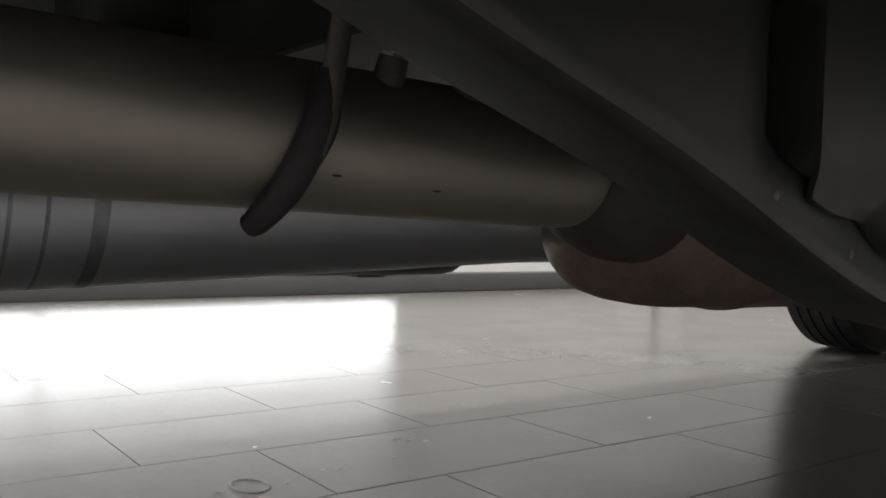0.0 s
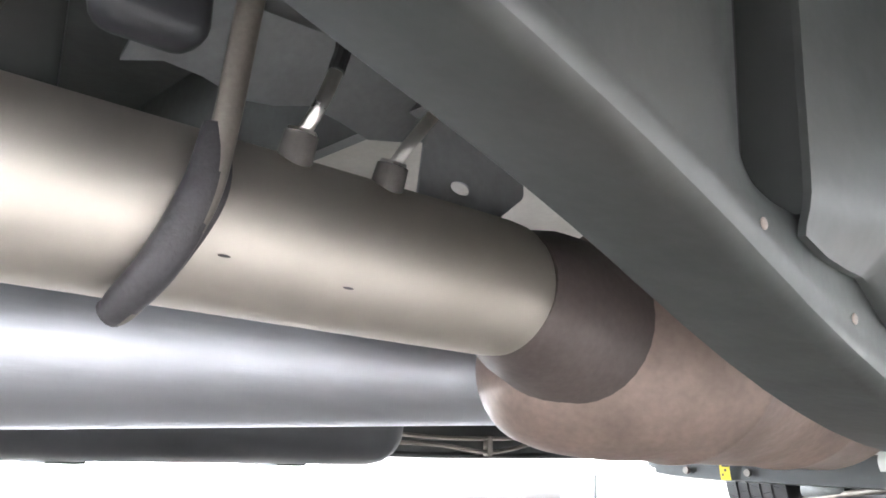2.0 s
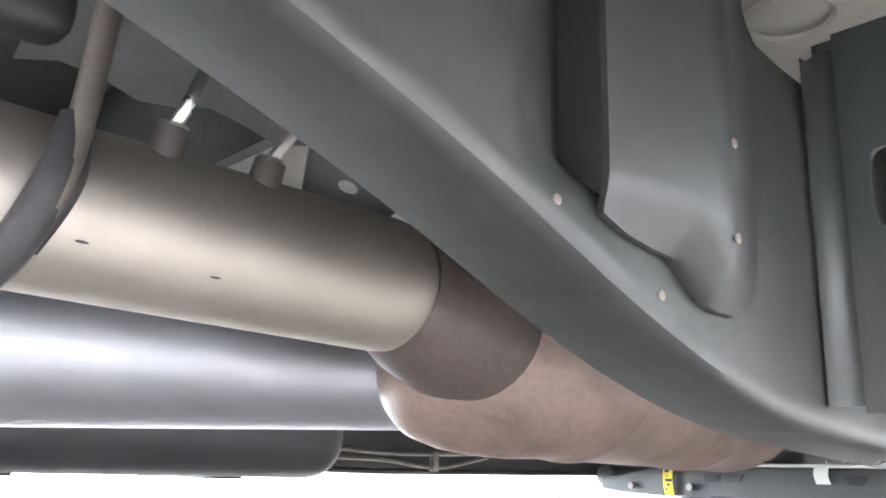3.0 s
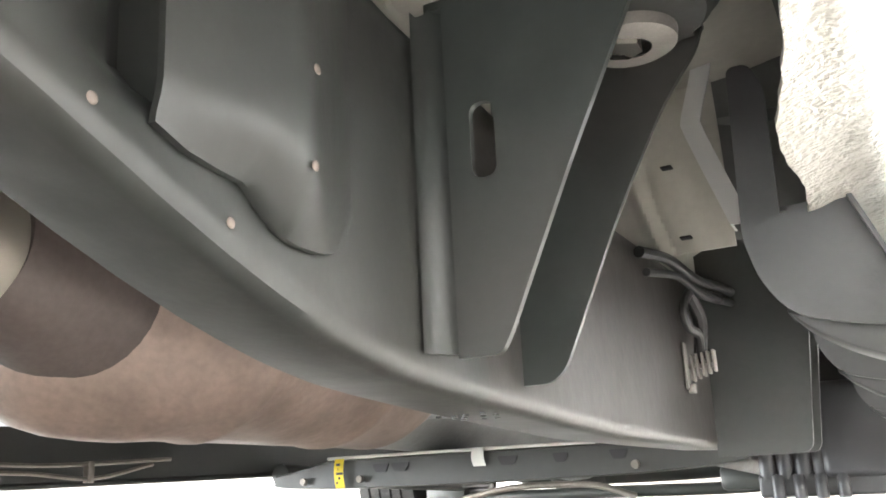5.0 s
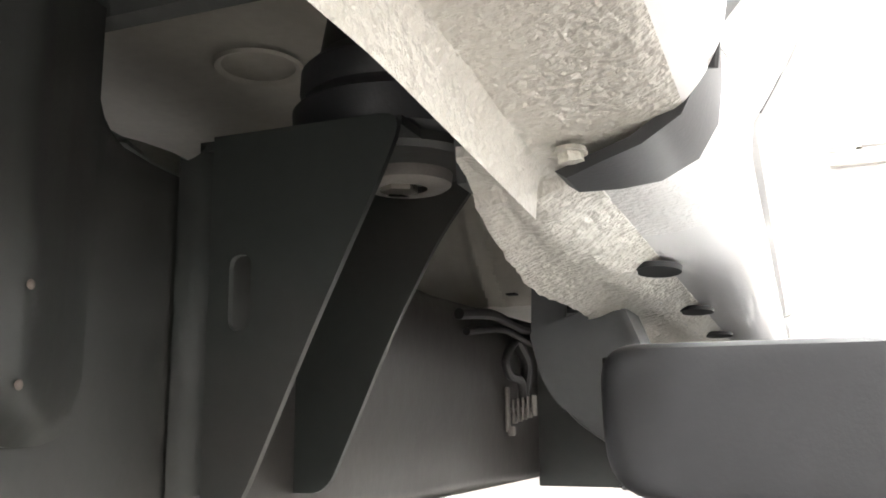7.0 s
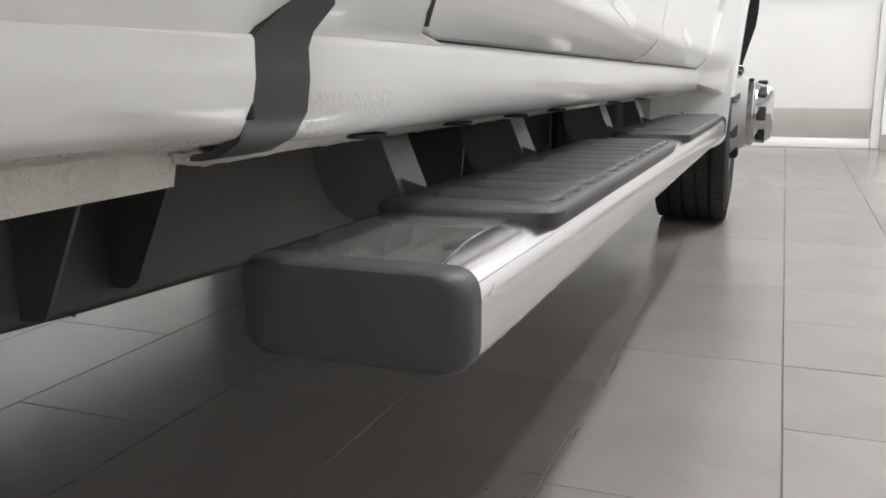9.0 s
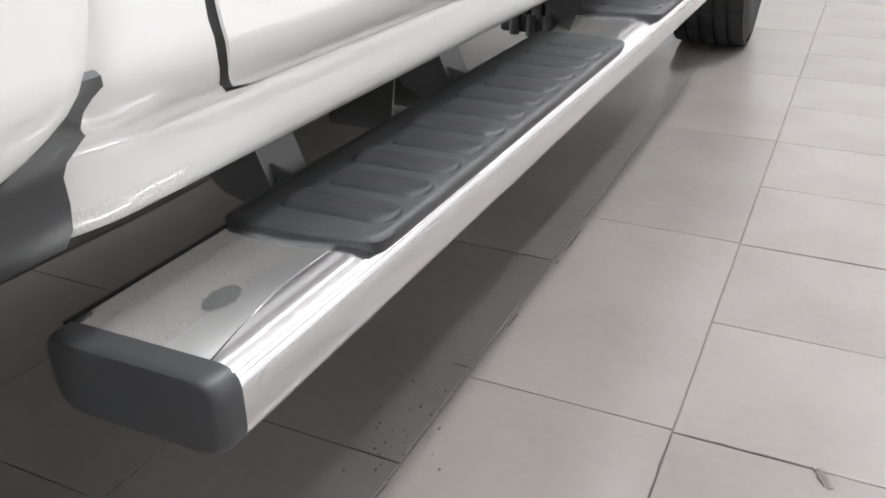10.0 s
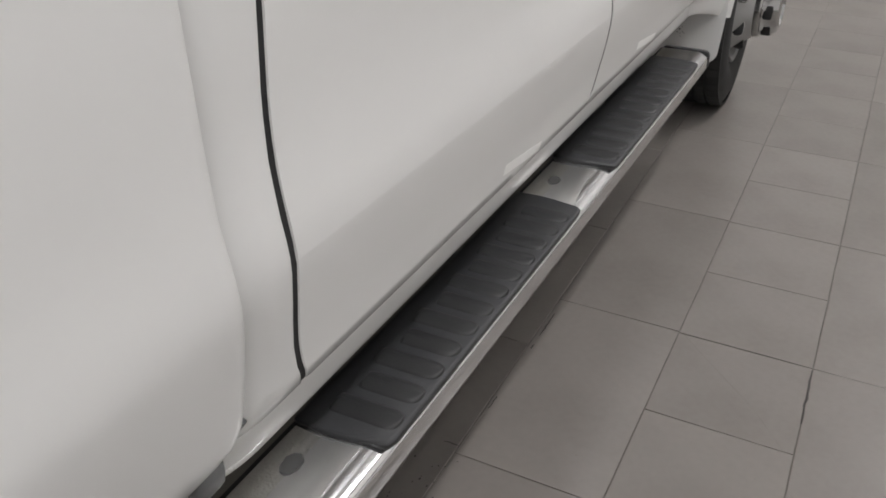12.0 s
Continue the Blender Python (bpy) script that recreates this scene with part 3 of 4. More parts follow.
part("far_body_side", sheet(far_side, [-1.3, 0, 1.2, 2.3], steps(0, 1, 12), 0.02, (1, 0, 0)), PAINT, truck)
part("far_inner_wall", box(2 * CX - 0.86, 2 * CX - 0.85, -1.3, 2.35, 0.52, 0.76), FLOORPAN, truck)
part("bed_front_wall", box(2 * CX - 0.85, 0.84, -0.035, -0.022, 0.60, 0.77), FLOORPAN, truck)
# floors above the frame
part("cab_floor", join(sheet(lambda u, v: (CX - 0.83 + 1.66 * v, u, 0.700 + 0.008 * math.sin(v * 40) * (0.3 if v < 0.9 else 1)), steps(-0.02, 2.4, 10), steps(0, 1, 60), 0.01, (0, 0, 1))), PRIMER, truck, "pale primed cab floor")
part("floor_plug", moved(revolve([(0.0, 0.030), (0.0018, 0.0325), (0.0024, 0.035), (0.0, 0.037)], 40), pose(0.583, 0.233, 0.697, 0, 90, 0)), PRIMER, truck, "round pressing in the cab floor")
part("bed_floor", box(2 * CX - 0.95, 0.95, -1.35, -0.03, 0.76, 0.775), FLOORPAN, truck)
for y in (-1.1, -0.72, -0.34):
    part("bed_crossbar", box(2 * CX - 0.85, 0.88, y, y + 0.07, 0.69, 0.758, 0.01), FLOORPAN, truck)
# plain upper body that closes the cab and the engine bay
part("cab_shell", loft([[(x, 0.01, z) for x, z in ring] for ring in [rounded([(2 * CX - 0.955, TOP - 0.01), (0.955, TOP - 0.01), (0.80, 1.90), (2 * CX - 0.80, 1.90)], [0, 0, 0.12, 0.12], 5)]] + [[(x, 2.20, z) for x, z in rounded([(2 * CX - 0.955, TOP - 0.01), (0.955, TOP - 0.01), (0.80, 1.90), (2 * CX - 0.80, 1.90)], [0, 0, 0.12, 0.12], 5)]]), PAINT, truck)
part("hood", join(box(2 * CX - 0.95, 0.95, 2.205, 3.75, TOP - 0.03, TOP + 0.02, 0.02, 3), box(2 * CX - 0.95, 0.95, 3.70, 3.76, 0.45, TOP - 0.031, 0.02, 3)), PAINT, truck)
part("far_fender", box(2 * CX - 0.96, 2 * CX - 0.93, 2.30, 3.70, 0.86, TOP - 0.031, 0.01), PAINT, truck)

SHIFT.append(placed(0.002, 0.001, 0.0045))
# frame rails
RAIL_Z = [(-1.4, 0.60), (-0.8, 0.585), (-0.5, 0.545), (-0.40, 0.515), (-0.286, 0.473), (-0.215, 0.451), (-0.16, 0.43), (-0.118, 0.411), (-0.06, 0.39), (-0.01, 0.377), (0.03, 0.370), (0.136, 0.362), (0.354, 0.350), (0.8, 0.343), (2.4, 0.36), (3.3, 0.40)]


def rail_z(y):
    return (lerp(RAIL_Z, y - 0.03) + 2 * lerp(RAIL_Z, y) + lerp(RAIL_Z, y + 0.03)) / 4


def recess(y, h):
    low = 0.4435
    if not -0.170 < y < -0.119 or h < low:
        return 0.0
    s = min(1.0, (y + 0.170) / 0.046)
    return 0.021 * s ** 1.6 * min(1.0, (h - low) / 0.016)


RAIL_TOP = [(-0.2, 0.615), (-0.03, 0.615), (-0.020, 0.597), (-0.012, 0.574), (-0.004, 0.562), (0.006, 0.5555), (0.03, 0.552), (0.15, 0.545), (0.4, 0.53), (3.2, 0.57)]


def rail_section(y):
    z = rail_z(y)
    t = max(z + 0.15, lerp(RAIL_TOP, y))
    w = 0.006
    web = [z + 0.013, max(z + 0.014, 0.438), max(z + 0.015, 0.446), max(z + 0.016, 0.454), max(z + 0.017, 0.463), max(z + 0.018, 0.474), max(z + 0.019, 0.488), max(z + 0.022, min(0.53, t - 0.02)), t - 0.012]
    out = [(0.635, z + 0.002), (0.6745, z), (0.6805, z + 0.0008), (0.684, z + 0.0035), (0.6856, z + 0.0085), *[(0.685 - recess(y, h), h) for h in web], (0.681, t - 0.003), (0.672, t), (0.600, t)]
    inn = [(0.600, t - w), (0.672, t - w), (0.655, t - 0.014), (0.655, z + 0.013), (0.660, z + w), (0.635, z + w + 0.002)]
    return [(x, y, h) for x, h in out + inn]


rail_ys = steps(-1.35, -0.5, 6) + steps(-0.48, -0.18, 14) + steps(-0.17, -0.11, 24) + steps(-0.10, 0.06, 36) + steps(0.075, 0.4, 16) + steps(0.45, 3.2, 16)
rail = part("frame_rail", loft([rail_section(y) for y in rail_ys]), FRAME, truck, "dark grey waxed steel frame rail")
# the forward web takes the brown reflected light as its colour
rail.data.materials.append(BROWNLIT)
for poly in rail.data.polygons:
    if poly.center.y > 0.12 and abs(poly.normal.x) > 0.5:
        poly.material_index = 1
part("frame_rail", loft([[(2 * CX - x, y, z) for x, y, z in rail_section(y)] for y in rail_ys]), FRAME, truck)
# doubler plate with two pressed ribs
PLATE_LOW = [(-0.126, 0.4365), (-0.112, 0.4315), (-0.098, 0.4295), (-0.085, 0.4285), (-0.075, 0.421), (-0.065, 0.4145), (-0.055, 0.4125), (-0.040, 0.4125), (-0.030, 0.415), (-0.023, 0.421), (-0.018, 0.432)]
PLATE_X = [(-0.126, 0.6915), (-0.105, 0.6965), (-0.085, 0.7020), (-0.075, 0.7050), (-0.068, 0.7055), (-0.061, 0.7035), (-0.050, 0.6988), (-0.040, 0.6945), (-0.030, 0.6910), (-0.022, 0.6890), (-0.018, 0.6885)]
plate_ys = steps(-0.126, -0.018, 40)


def plate_pt(y, v):
    z0 = lerp(PLATE_LOW, y)
    near = min(1.0, v / 0.10)
    return (0.6875 + (lerp(PLATE_X, y) - 0.6875) * (near * (2 - near)) + (0.001 if v == 0 else 0), y, z0 + (0.612 - z0) * v)


part("doubler_plate", sheet(plate_pt, plate_ys, [0, 0.02, 0.05, 0.08, 0.12, 0.2, 0.5, 1], 0.003, (-1, 0, 0)), FRAME, rail, "pressed doubler plate on the rail")
for by, bz in ((-0.147, 0.437), (-0.088, 0.414), (-0.068, 0.436), (-0.066, 0.474)):
    dot = bmesh.new()
    bmesh.ops.create_uvsphere(dot, u_segments=12, v_segments=8, radius=0.0021)
    part("rivet", moved(dot, pose(0.6855 if bz < 0.43 or by < -0.1 else 0.7062, by, bz) @ Matrix.Diagonal((0.3, 1, 1, 1))), RUSTDOT, rail, "bare rusty rivet head")


def holed(outer, hole, axis, lo, hi):
    bm = bmesh.new()
    loops = []
    for pts in (outer, hole):
        vs = [bm.verts.new({"y": (p[0], lo, p[1]), "x": (lo, p[0], p[1])}[axis]) for p in pts]
        loops.append([bm.edges.new((vs[i], vs[(i + 1) % len(vs)])) for i in range(len(vs))])
    bmesh.ops.triangle_fill(bm, edges=[e for lp in loops for e in lp], use_beauty=True)
    r = bmesh.ops.extrude_face_region(bm, geom=bm.faces[:])
    d = Vector((0, hi - lo, 0)) if axis == "y" else Vector((hi - lo, 0, 0))
    bmesh.ops.translate(bm, vec=d, verts=[v for v in r["geom"] if isinstance(v, bmesh.types.BMVert)])
    return bm


nib = random.Random(9)
# raised nibs in place of small flange holes with glinting rims
part("hole_nibs", join(*[moved(tube([(0, 0, 0), (0, 0, -0.0012)], 0.0018, 8, straight=True), pose(0.645 + 0.009 * (i % 4) + nib.uniform(-0.002, 0.002), 0.135 + 0.018 * (i // 4) + nib.uniform(-0.005, 0.005), rail_z(0.16) + 0.0005)) for i in range(11)]), FRAME, rail, "small nibs standing in for a cluster of holes")
# body mount bracket with its rubber puck
mount = part("body_mount", holed(rounded([(0.698, 0.3805), (0.7195, 0.3805), (0.7255, 0.391), (0.7595, 0.4655), (0.798, 0.5435), (0.8085, 0.5695), (0.698, 0.5695)], [0, 0.004, 0.01, 0.02, 0.02, 0.018, 0.0], 4), rounded([(0.7105, 0.4655), (0.7235, 0.4655), (0.7235, 0.5045), (0.7105, 0.5045)], 0.0063, 4), "y", 0.055, 0.059), FRAME_DARK, truck, "black steel body mount bracket")
part("far_wall", prism(rounded([(0.676, 0.3765), (0.702, 0.3765), (0.711, 0.384), (0.724, 0.412), (0.751, 0.471), (0.783, 0.529), (0.805, 0.557), (0.810, 0.572), (0.810, 0.5695), (0.676, 0.5695)], [0, 0.006, 0.008, 0.02, 0.02, 0.03, 0.01, 0, 0, 0], 4), "y", 0.165, 0.169), FRAME_DARK, mount)
part("weld_flange", sheet(lambda u, v: (0.6868 + (0.0115 * (1 - math.cos(u * 1.5708)) if u > 0 else 0), 0.042 + 0.006 * min(u + 1, 1) + 0.018 * math.sin(max(u, 0) * 1.5708), 0.384 + (0.1855 - 0.02 * max(0.0, 0.45 - max(u, 0)) ** 0.5) * v - 0.003 * max(0, 0.3 - max(u, 0)) * (v == 0)), [-1, -0.5, 0, 0.1, 0.2, 0.3, 0.4, 0.5, 0.6, 0.7, 0.8, 0.9, 1], steps(0, 1, 6), 0.003, (-0.3, 0.9, 0)), FRAME_DARK, mount)
part("top_plate", box(0.686, 0.8050, 0.0595, 0.1645, 0.5640, 0.5690), FRAME_DARK, mount)
part("rubber_puck", moved(revolve([(0, 0.0), (0, 0.050), (0.004, 0.056), (0.012, 0.059), (0.022, 0.0595), (0.026, 0.055), (0.030, 0.0535), (0.034, 0.0555), (0.046, 0.055), (0.056, 0.045), (0.085, 0.040), (0.085, 0)], 48), pose(0.773, 0.124, 0.5692, 0, -90, 0)), PLASTIC, mount, "black ribbed rubber mount puck")
part("lower_cup", moved(revolve([(0, 0.0), (0, 0.044), (0.003, 0.048), (0.008, 0.049), (0.008, 0)], 40), pose(0.775, 0.122, 0.5610, 0, -90, 0)), FRAME_DARK, mount, "black steel cup under the puck")
part("washer", moved(revolve([(0, 0.012), (0.0, 0.023), (0.002, 0.026), (0.009, 0.027), (0.0095, 0.012)], 32), pose(0.774, 0.137, 0.5525, 0, -90, 0)), DULLSTEEL, mount, "dull steel mount washer")
nut = bmesh.new()
bmesh.ops.create_cone(nut, segments=6, radius1=0.011, radius2=0.0105, depth=0.012, cap_ends=True)
part("mount_nut", moved(nut, pose(0.771, 0.132, 0.5555)), ZINC, mount, "zinc hex nut")
# second mount further forward
m2 = rounded([(0.684, 0.335), (0.785, 0.335), (0.80, 0.474), (0.80, 0.60), (0.684, 0.60)], [0, 0.012, 0.02, 0.01, 0])
mount2 = part("body_mount", prism(m2, "y", 0.74, 0.745), FRAME_DARK, truck, "black steel body mount bracket")
part("far_wall", prism(m2, "y", 0.85, 0.855), FRAME_DARK, mount2)
part("top_plate", box(0.686, 0.80, 0.74, 0.855, 0.598, 0.604, 0.002), FRAME_DARK, mount2)

SHIFT.append(placed(0.007, 0.003, 0.0035))
# exhaust: pipe, can, hanger and sensors
PIPE_END = (0.0430, 0.0430, 0.0430, 0.0428, 0.042, 0.039, 0.031)
exhaust = part("exhaust_pipe", tube([(0.425, -1.3, 0.4945), (0.428, -0.35, 0.4730), (0.430, -0.034, 0.4663), (0.430, -0.022, 0.4660), (0.430, -0.013, 0.4658), (0.430, -0.006, 0.4657), (0.430, -0.002, 0.4657)], lambda t: PIPE_END[round(t * 6)], 48, straight=True), EXHAUST, truck, "heat-tinted stainless exhaust pipe")
CAN = [(-0.012, 0.418, 0.002), (-0.010, 0.418, 0.014), (-0.003, 0.418, 0.027), (0.010, 0.419, 0.040), (0.028, 0.422, 0.0505), (0.05, 0.426, 0.060), (0.075, 0.431, 0.068), (0.10, 0.435, 0.0735), (0.13, 0.439, 0.077), (0.15, 0.439, 0.078), (0.153, 0.439, 0.0795), (0.159, 0.439, 0.0795), (0.162, 0.439, 0.078), (0.30, 0.438, 0.079), (0.304, 0.438, 0.081), (0.311, 0.438, 0.081), (0.315, 0.438, 0.079), (0.38, 0.436, 0.079), (0.42, 0.436, 0.072), (0.45, 0.44, 0.052), (0.48, 0.445, 0.042), (1.3, 0.50, 0.04)]
CAN = [(y, z + 0.16 * r, r * 1.16) if y < 0.4 else (y, z + 0.006, r) for y, z, r in CAN]
can = part("catalyst_can", loft([[(0.386 + 0.050 * min(max(y - 0.03, 0) / 0.12, 1) + r * math.cos(a), y + 0.048 * max(0.0, 1 - (y + 0.012) / 0.15), z + r * math.sin(a)) for a in steps(0, 2 * math.pi, 56)[:-1]] for y, z, r in CAN]), CANRUST, truck, "rust-brown exhaust can")
part("can_neck", tube([(0.430, -0.012, 0.4655), (0.424, 0.02, 0.4610), (0.412, 0.085, 0.4520)], lambda t: 0.0405 + 0.022 * t, 36, straight=True), NECKSHADE, can, "brown neck of the can, darkened for shade")
hang = part("hanger_rod", tube([(0.50, -0.222, 0.66), (0.488, -0.230, 0.56), (0.481, -0.234, 0.50), (0.4785, -0.239, 0.468), (0.468, -0.248, 0.441), (0.452, -0.257, 0.4225), (0.445, -0.260, 0.419)], 0.0062, 14), HANGER, exhaust, "bent steel hanger rod")
part("weld_bead", join(tube([(0.4785, -0.236, 0.500), (0.4770, -0.241, 0.470), (0.466, -0.250, 0.441), (0.450, -0.259, 0.4225), (0.444, -0.261, 0.419)], lambda t: 0.0068 + 0.0024 * math.sin(min(1.0, t * 1.15) * math.pi), 14, n=14), tube([(0.4735, -0.229, 0.494), (0.473, -0.233, 0.470), (0.460, -0.241, 0.440)], lambda t: 0.003 + 0.003 * math.sin(t * math.pi), 12, n=12)), WELD, hang, "burnt weld bead")


def sensor(name, foot, way, rod):
    d = Vector(way).normalized()
    p = Vector(foot)
    boss = part(name, tube([p, p + d * 0.012, p + d * 0.022], lambda t: 0.0098 - 0.001 * t, 18), BOSS, exhaust, "threaded sensor boss with nut")
    q = p + d * 0.021
    hexa = bmesh.new()
    bmesh.ops.create_cone(hexa, segments=6, radius1=0.0082, radius2=0.0082, depth=0.006, cap_ends=True)
    part("sensor_nut", moved(hexa, Matrix.Translation(q) @ d.to_track_quat("Z", "Y").to_matrix().to_4x4()), ZINC, boss, "zinc hex nut")
    part("sensor_stem", tube([q, *rod], 0.0038, 12), ZINC, boss, "bright metal sensor stem")
    return boss


s1 = sensor("exhaust_sensor", (0.449, -0.182, 0.497), (0.25, 0.1, 0.95), [(0.464, -0.176, 0.532), (0.469, -0.171, 0.550)])
part("sensor_cable", tube([(0.469, -0.171, 0.550), (0.470, -0.168, 0.568), (0.476, -0.18, 0.59), (0.49, -0.17, 0.63)], 0.0045, 10), CABLE, s1)
sensor("exhaust_sensor", (0.449, -0.124, 0.494), (0.25, 0.1, 0.95), [(0.463, -0.115, 0.530), (0.475, -0.10, 0.555), (0.50, -0.09, 0.57)])
for sx, sy, sz in ((0.4, -0.222, 0.447), (0.4, -0.155, 0.442)):
    speck = bmesh.new()
    bmesh.ops.create_uvsphere(speck, u_segments=8, v_segments=6, radius=0.0022)
    part("scale_spot", moved(speck, pose(0.4665, sy, sz) @ Matrix.Diagonal((0.3, 1.5, 0.3, 1))), WELD, exhaust)
# driveshaft
shaft = part("driveshaft", tube([(0.205, -1.4, 0.385), (0.205, 1.0, 0.487)], 0.0635, 48, straight=True), SHAFT, truck, "bright aluminium driveshaft tube")
for ry, w in ((-0.345, 0.003), (-0.322, 0.003), (-0.292, 0.011)):
    part("stain_ring", moved(revolve([(0, 0.0635), (w * 0.3, 0.0637), (w * 0.7, 0.0637), (w, 0.0635)], 48), pose(0.205, ry, 0.385 + 0.0425 * (ry + 1.4), 0, 2.4, 90)), SHAFTDARK, shaft, "dark heat stain ring")
# heat shields and boxes over the pipes
part("heat_shield", join(sheet(lambda u, v: (0.30 + 0.26 * v, u, 0.60 + 0.05 * math.sin(v * 3.1) + 0.006 * math.sin(u * 60)), steps(-0.22, 0.6, 30), steps(0, 1, 10), 0.003, (0, 0, 1))), HEATSHIELD, truck, "dull ribbed heat shield")
part("frame_crossmember", join(box(2 * CX - 0.64, 0.63, -0.56, -0.31, 0.545, 0.64, 0.015), box(0.33, 0.42, -0.335, -0.285, 0.50, 0.60, 0.006), box(0.46, 0.52, -0.22, -0.17, 0.57, 0.66, 0.006)), FRAME_DARK, truck)
part("hanger_isolator", join(box(0.445, 0.476, -0.290, -0.238, 0.538, 0.602, 0.012, 4)), PLASTIC, truck, "black rubber exhaust hanger isolator")
part("hanger_plate", join(prism(rounded([(-0.298, 0.588), (-0.235, 0.578), (-0.228, 0.64), (-0.298, 0.64)], 0.005), "x", 0.478, 0.481), box(0.44, 0.481, -0.298, -0.228, 0.604, 0.607, 0.001)), HEATSHIELD, truck, "dull steel hanger plate")
tab = part("shield_tab", holed(rounded([(-0.084, 0.512), (-0.022, 0.5065), (0.006, 0.529), (0.004, 0.565), (-0.078, 0.565)], [0.003, 0.004, 0.004, 0, 0], 4), [(-0.050 + 0.0085 * math.cos(a), 0.5235 + 0.0042 * math.sin(a)) for a in steps(0, 2 * math.pi, 18)[:-1]], "x", 0.4285, 0.4305), HEATSHIELD, truck, "dull steel shield plate with an oval hole")
part("lower_lip", tube([(0.4295, -0.083, 0.512), (0.4295, -0.023, 0.5068)], 0.0016, 8, straight=True), HEATSHIELD, tab)

SHIFT.append(placed(0.002, 0.001, 0.0045))
# harness clip on the rail
clip = part("harness_clip", join(box(0.686, 0.689, 0.60, 0.612, 0.402, 0.450, 0.001), box(0.688, 0.716, 0.612, 0.618, 0.423, 0.428, 0.001), *[box(0.6915 + 0.0055 * i, 0.6940 + 0.0055 * i, 0.608, 0.622, 0.411 + 0.002 * i, 0.437 + 0.001 * i, 0.0006) for i in range(5)], box(0.687, 0.695, 0.604, 0.612, 0.398, 0.408, 0.002)), DULLSTEEL, rail, "zinc-plated harness clip")
part("harness_cable", join(tube([(0.70, 0.62, 0.43), (0.705, 0.60, 0.455), (0.70, 0.575, 0.462), (0.70, 0.565, 0.48), (0.705, 0.60, 0.502), (0.72, 0.66, 0.50)], 0.0048, 10), tube([(0.69, 0.45, 0.515), (0.70, 0.52, 0.520), (0.71, 0.60, 0.512), (0.72, 0.72, 0.52), (0.73, 0.95, 0.53)], 0.0055, 10), tube([(0.69, 0.47, 0.500), (0.702, 0.55, 0.508), (0.712, 0.62, 0.498), (0.722, 0.73, 0.506)], 0.004, 10), tube([(0.70, 0.60, 0.50), (0.703, 0.63, 0.475), (0.70, 0.625, 0.44)], 0.007, 10)), CABLE, rail, "black wiring harness")

# crossmember behind the gearbox with two tags and a line
cross = part("gearbox_crossmember", loft([[(x, 1.25, zb), (x, 1.25, zt), (x, 1.262, zt + 0.004), (x, 1.36, zt + 0.004), (x, 1.36, zb + 0.02), (x, 1.262, zb - 0.003)] for x, zb, zt in ((-0.345, 0.327, 0.345), (-0.30, 0.322, 0.352), (-0.2, 0.318, 0.372), (0.1, 0.316, 0.372), (0.45, 0.320, 0.370), (0.60, 0.328, 0.366), (0.64, 0.335, 0.36))]), FRAME, truck, "dark steel gearbox crossmember")
for hx, w in ((-0.075, 0.02), (-0.03, 0.022), (0.205, 0.022), (0.31, 0.016), (0.42, 0.018)):
    part("cutout", prism(rounded([(hx - w, 0.362), (hx + w, 0.362), (hx + w * 0.6, 0.345), (hx - w * 0.6, 0.345)], 0.005), "y", 1.2475, 1.2495), SEALBLACK, cross, "dark cutout")
part("brake_line", tube([(-0.20, 1.243, 0.3775), (0.05, 1.243, 0.378), (0.38, 1.243, 0.377)], 0.0032, 8), TAGWHITE, cross, "pale brake line")
tag = part("yellow_label", sheet(lambda u, v: (-0.178 + 0.022 * u, 1.238 - 0.006 * math.sin(v * 3), 0.318 + 0.058 * v), steps(0, 1, 2), steps(0, 1, 8), 0.001, (0, 1, 0)), YELLOW, cross, "yellow paper inspection tag")
part("print", join(*[box(-0.172 + 0.005 * (i % 2), -0.168 + 0.006 * (i % 3), 1.2305, 1.2312, 0.326 + i * 0.009, 0.331 + i * 0.009) for i in range(5)]), TAGPRINT, tag)
part("white_label", sheet(lambda u, v: (0.138 + 0.026 * u - 0.01 * v * (1 - v), 1.238 - 0.004 * math.sin(v * 3), 0.346 + 0.034 * v), steps(0, 1, 2), steps(0, 1, 6), 0.001, (0, 1, 0)), TAGWHITE, cross, "white cloth tag")
for bx in (-0.26, -0.12, 0.45):
    part("bolt", moved(revolve([(0, 0), (0, 0.008), (0.008, 0.007), (0.008, 0)], 10), pose(bx, 1.243, 0.334, 0, 0, -90)), HANGER, cross)
# fuel tank and left rail fittings
part("fuel_tank", box(-0.66, -0.28, -1.2, 0.52, 0.336, 0.56, 0.06, 5), PLASTIC, truck, "black plastic fuel tank")
for sy in (-0.03, 0.30):
    part("tank_strap", box(-0.60, -0.34, sy, sy + 0.05, 0.3325, 0.3365, 0.001), FRAME_DARK, truck)
part("fuel_line", join(tube([(-0.50, 0.55, 0.375), (-0.50, 0.75, 0.372), (-0.50, 0.90, 0.36), (-0.50, 1.05, 0.385)], 0.004, 8), tube([(-0.50, 0.56, 0.395), (-0.50, 0.80, 0.385), (-0.50, 1.1, 0.395)], 0.004, 8), box(-0.51, -0.495, 0.885, 0.90, 0.352, 0.392, 0.002)), HANGER, truck)
part("gearbox", loft([[(CX - 0.03 + r * math.cos(a), y, 0.50 + r * math.sin(a)) for a in steps(0, 2 * math.pi, 23)[:-1]] for y, r in ((0.95, 0.07), (1.0, 0.11), (1.3, 0.12), (1.5, 0.15), (1.9, 0.16), (2.2, 0.2), (2.25, 0.12))]), HEATSHIELD, truck)
# pale pressed pan outboard of the rail


